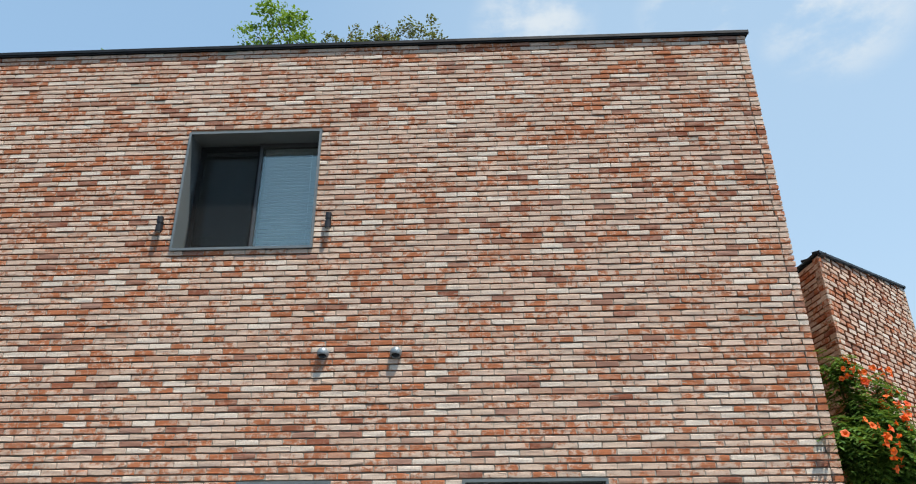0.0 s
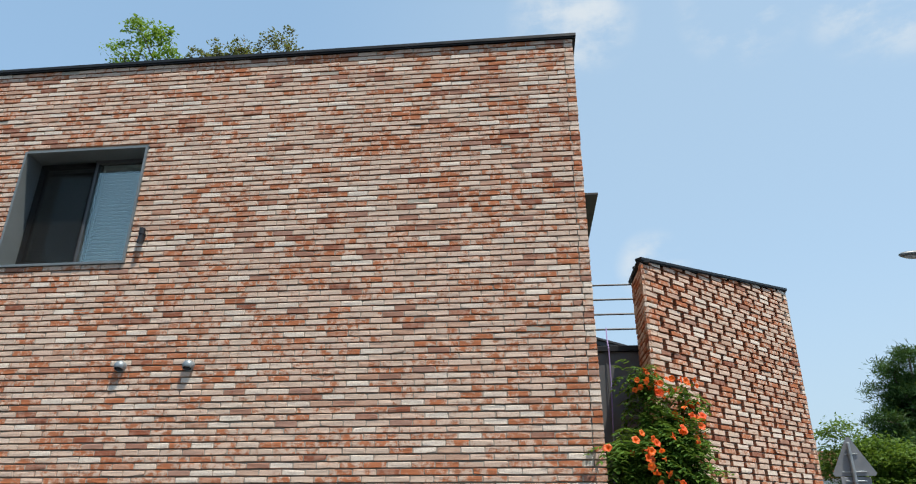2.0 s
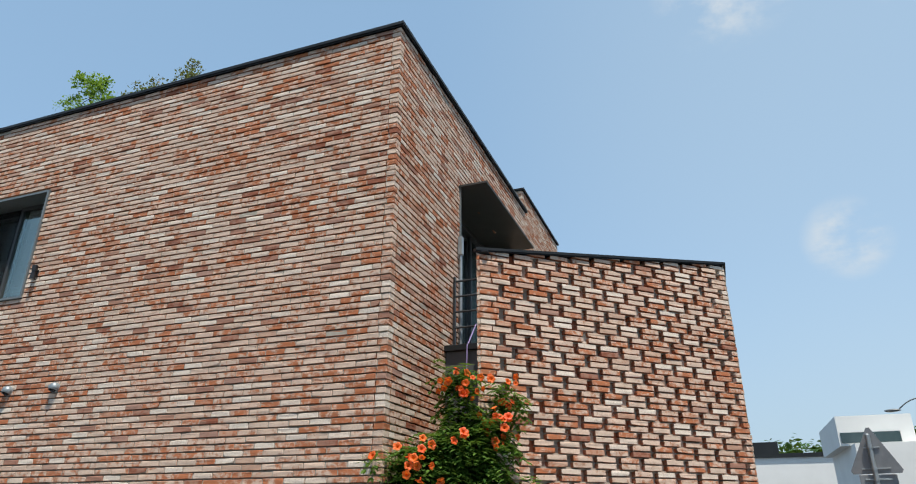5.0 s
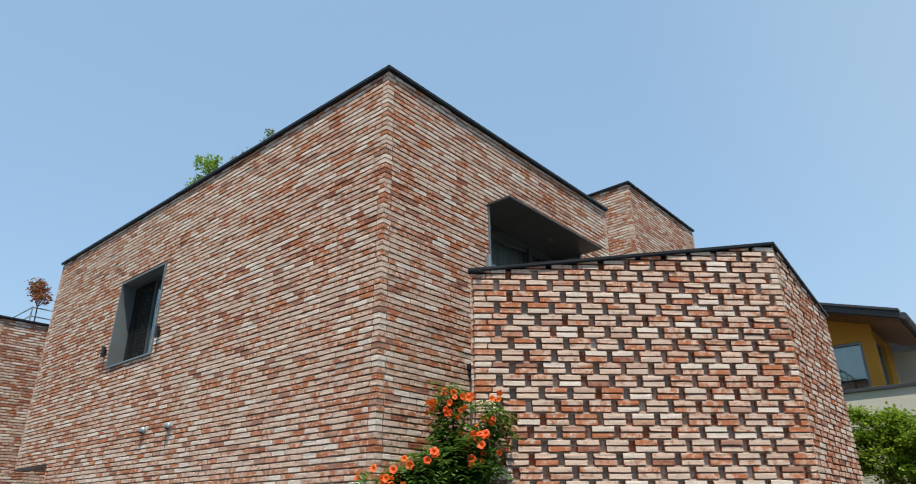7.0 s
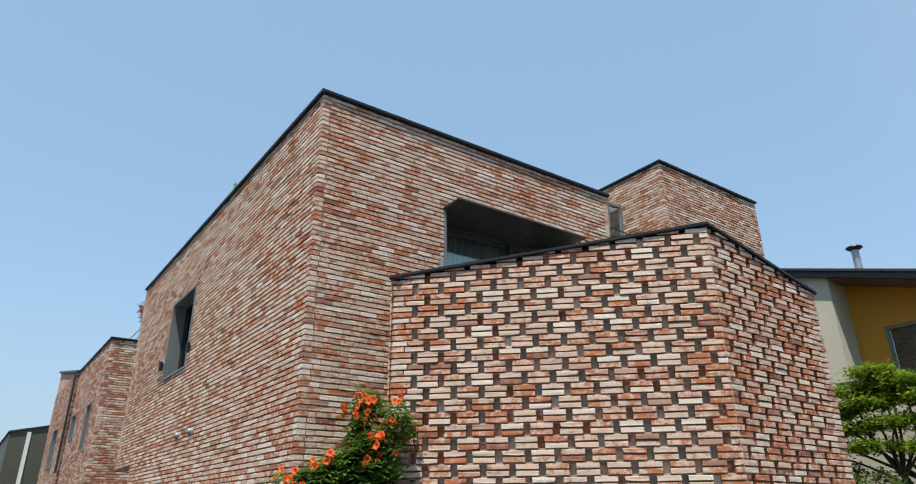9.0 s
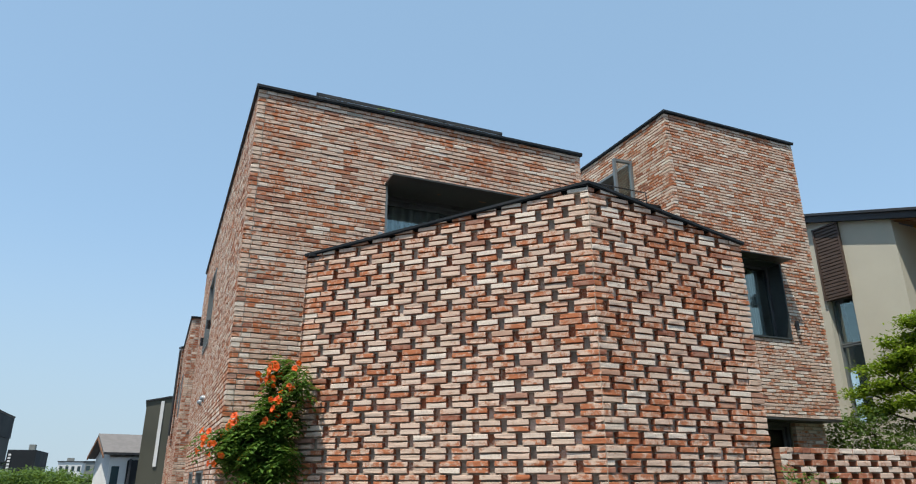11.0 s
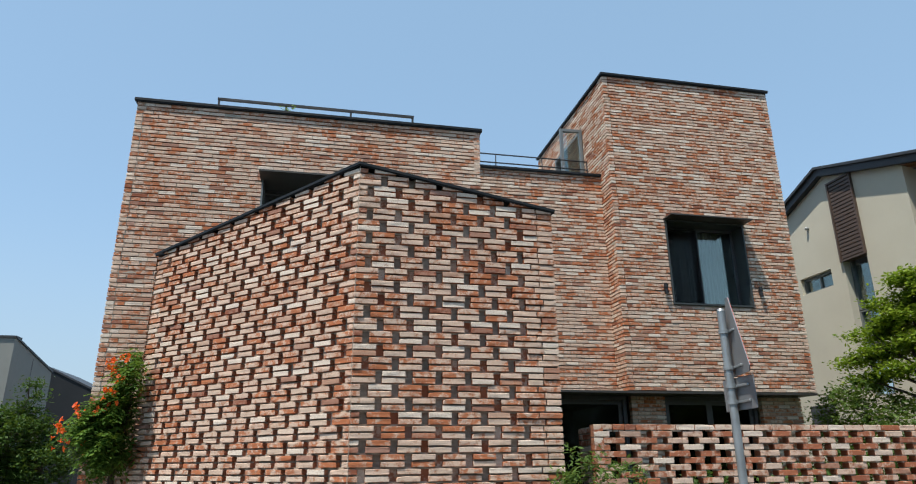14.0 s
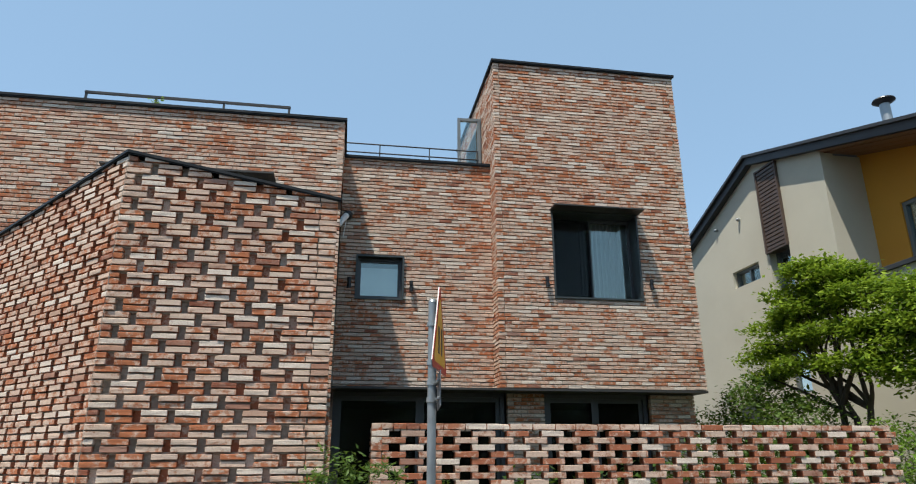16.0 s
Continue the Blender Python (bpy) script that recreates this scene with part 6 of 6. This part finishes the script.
# ---- trumpet vine ----
vine = thing("trumpet_vine", "trumpet vine with orange flowers climbing the brick screen", "vine")
r = random.Random(77)
bm = bmesh.new()
limb(bm, (3.3, 6.25, 0), (3.3, 6.3, 2.1), 0.05, 0.03, 0.06, r)
lobes = [(3.3, 6.15, 2.35, 0.38, 0.22, 0.24), (3.05, 6.04, 2.25, 0.24, 0.15, 0.2), (3.3, 6.3, 2.68, 0.14, 0.1, 0.26), (3.57, 6.38, 2.45, 0.15, 0.09, 0.26),
         (3.52, 6.34, 2.1, 0.28, 0.16, 0.2), (3.3, 6.2, 2.02, 0.26, 0.14, 0.14), (3.26, 6.36, 3.0, 0.11, 0.09, 0.16), (3.45, 6.28, 2.5, 0.2, 0.14, 0.2), (3.14, 5.92, 2.28, 0.2, 0.12, 0.15), (3.66, 6.46, 2.82, 0.09, 0.06, 0.2)]
centres = []
for x, y, z, rx, ry, rz in lobes:
    limb(bm, (3.3, 6.28, 1.9), (x, y, z), 0.018, 0.006, 0.05, r, 4)
    for _ in range(int(1000 * rx * ry * rz * 12) + 16):
        d = Vector((r.gauss(0, 1), r.gauss(0, 1), r.gauss(0, 1))).normalized() * r.uniform(0.5, 1.0)
        c = Vector((x + d.x * rx, y + d.y * ry, z + d.z * rz))
        if c.y > AY - 0.05 and c.x < BX + 0.05:
            c.y = AY - 0.05 - r.uniform(0, 0.1)
        centres.append(c)
part("stem", bm, BARK, vine, "woody climbing stem")
# pinnate leaves: a stalk of paired leaflets that hangs down
verts, faces = [], []
for c in centres:
    for _ in range(2):
        d = Vector((r.gauss(0.25, 0.8), r.gauss(-0.5, 0.7), r.gauss(-0.25, 0.5))).normalized()
        side = d.cross(Vector((0, 0, 1))).normalized()
        p = c + Vector((r.gauss(0, 0.03), r.gauss(0, 0.03), r.gauss(0, 0.03)))
        if p.y > AY - 0.03 and p.x < BX + 0.04:
            continue
        for j in range(4):
            q = p + d * (0.03 + 0.035 * j) + Vector((0, 0, -0.006 * j * j))
            for sgn in (-1, 1):
                e = (side * sgn + d * 0.5 + Vector((0, 0, -0.25))).normalized()
                w = e.cross(Vector((0, 0, 1))).normalized() * 0.015
                s = 0.07 * r.uniform(0.8, 1.2)
                k = len(verts)
                verts += [q, q + e * s * 0.45 + w, q + e * s + Vector((0, 0, -0.008)), q + e * s * 0.45 - w]
                faces += [(k, k + 1, k + 2), (k, k + 2, k + 3)]
raw_part("foliage", verts, faces, LEAF_VINE, vine)["kind"] = "stuff"
PETAL, pn, pl, pp = material("orange_petal")
pg = pn.new("ShaderNodeObjectInfo").outputs["Random"]
pl.new(mix_rgb(pn, pl, pg, (0.75, 0.075, 0.008), (0.85, 0.17, 0.015)), pp.inputs["Base Color"])
pp.inputs["Roughness"].default_value = 0.55
ptr = pn.new("ShaderNodeBsdfTranslucent")
ptr.inputs["Color"].default_value = (0.9, 0.17, 0.01, 1)
pms = pn.new("ShaderNodeMixShader")
pms.inputs["Fac"].default_value = 0.35
pl.new(pp.outputs["BSDF"], pms.inputs[1])
pl.new(ptr.outputs["BSDF"], pms.inputs[2])
pl.new(pms.outputs["Shader"], pn["Material Output"].inputs["Surface"])


def flower_mesh(seed):
    """Trumpet with five flared lobes."""
    q = random.Random(seed)
    verts, faces, n = [], [], 20
    rings = ((0.0, 0.006), (0.03, 0.010), (0.045, 0.02), (0.052, 0.034), (0.050, 0.046))
    for j, (h, rad) in enumerate(rings):
        for i in range(n):
            a = 2 * math.pi * i / n
            lobe = 1 + (0.22 * abs(math.cos(2.5 * a)) - 0.1) * (j >= 3)
            verts.append((math.cos(a) * rad * lobe, math.sin(a) * rad * lobe, h + q.uniform(-0.003, 0.003) * (j > 2)))
    for j in range(len(rings) - 1):
        for i in range(n):
            k = (i + 1) % n
            faces.append((j * n + i, j * n + k, (j + 1) * n + k, (j + 1) * n + i))
    me = bpy.data.meshes.new("flower")
    me.from_pydata(verts, [], faces)
    me.materials.append(PETAL)
    return me


flowers = [flower_mesh(s) for s in range(4)]
spots = [(3.28, 6.26, 3.0, 0.07, 4), (3.2, 6.2, 2.92, 0.08, 5), (3.38, 6.24, 2.86, 0.09, 7), (3.6, 6.32, 2.6, 0.11, 15), (3.66, 6.38, 2.76, 0.08, 4), (3.08, 5.9, 2.42, 0.12, 3),
         (3.1, 5.72, 2.32, 0.1, 8), (3.25, 5.78, 2.2, 0.1, 4), (3.4, 5.95, 2.35, 0.12, 4), (3.62, 6.22, 2.4, 0.1, 4), (3.4, 6.0, 2.1, 0.14, 2), (3.7, 6.44, 2.98, 0.06, 3),
         (3.5, 6.25, 2.95, 0.08, 5), (3.3, 5.82, 2.12, 0.1, 2)]
for x, y, z, s, cnt in spots:
    for _ in range(cnt):
        ob = new("flower", r.choice(flowers))
        ob.parent = vine
        d = Vector((r.gauss(0.6, 0.55), r.gauss(-0.65, 0.5), r.gauss(0.15, 0.45))).normalized()
        pos = Vector((x + r.gauss(0, s * 0.6), y + r.gauss(0, s * 0.35), z + r.gauss(0, s * 0.5))) + d * 0.06
        ob.matrix_basis = Matrix.Translation(pos) @ d.to_track_quat("Z", "Y").to_matrix().to_4x4() @ Matrix.Scale(r.uniform(0.48, 0.8), 4)

# ---- across the road ----
for k, (x, y, h) in enumerate(((22, 3, 4.6), (23.5, 9, 5.0), (22.5, 15, 4.6), (23.5, 21, 4.8), (23, 27, 4.6), (9, -12, 4.2), (0, -13, 4.5), (16, -9, 4.4), (-9, -12, 4.4))):
    tree("roadside_tree", "round green tree across the road", (x, y, 0.0), (x, y, 1.6),
         [(x, y, h, 2.2, 2.8, 2.0), (x + 0.5, y + 2.4, h - 1.2, 1.8, 2.0, 1.8), (x - 0.3, y - 2.4, h - 1.1, 1.8, 2.0, 1.8)], 150, 24, 0.4, 0.36, LEAF_DARK, 0.14, 60 + k)["group"] = "trees across the road"

# ---- kerbs and grass ----
KERB = plain_material("concrete_kerb", (0.30, 0.29, 0.275), (0.38, 0.37, 0.35), 3.0, 0.92)
PAVE = plain_material("pavement_blocks", (0.22, 0.20, 0.185), (0.30, 0.275, 0.255), 2.0, 0.93)
tagged(part("pavement", box_bm((-30, 4.2, 0.0), (8.3, 5.75, 0.12)), PAVE), "grey paved strip along the house fronts", "pavement", kind="structure")
tagged(part("kerb", box_bm((-30, 4.05, 0.0), (8.45, 4.2, 0.13), None, 0.01), KERB), "concrete kerb along the street", "kerb", kind="structure")
tagged(part("side_pavement", box_bm((6.2, 5.75, 0.0), (8.3, 30, 0.12)), PAVE), "grey paved strip beside the garden wall", "pavement", kind="structure")
tagged(part("side_kerb", box_bm((8.3, 4.2, 0.0), (8.45, 30, 0.13), None, 0.01), KERB), "concrete kerb along the side street", "kerb", kind="structure")
GRASS = plain_material("garden_soil_and_grass", (0.05, 0.075, 0.025), (0.085, 0.10, 0.04), 3.0, 0.95, 0, 0.6, 0.02)
tagged(part("garden_ground", box_bm((-8.0, 16.1, 0.0), (5.3, 18.6, 0.1)), GRASS), "planted garden strip behind the low wall", "garden bed", kind="structure")
# made-up bed: shade behind the low wall put into the ground's colour
tagged(part("yard_ground", box_bm((1.95, 11.0, 0.0), (5.15, 16.1, 0.1)), GRASS), "planted bed made dark for the shade behind the low brick wall", "garden bed", kind="structure")

# ---- bricks last ----
shared = None
for w in walls:
    same = w[3][0] is None or w[3][0][0] is BRICK
    made_meshes = finish_wall((w[0], w[1], w[2], (w[3][0], w[3][1], w[3][2], shared if same else None)))
    shared = shared or made_meshes
for s in (screen1, screen2):
    lay_bricks(s[0], s[1], s[2], BRICK, BRICK_J, s[4], s[5], length=SCREEN_L, clip=s[6], mitre=s is screen1)
lay_bricks(ret[0], ret[1], ret[2], BRICK, BRICK_J, (0.3, 3.5), 80, depth=0.03)
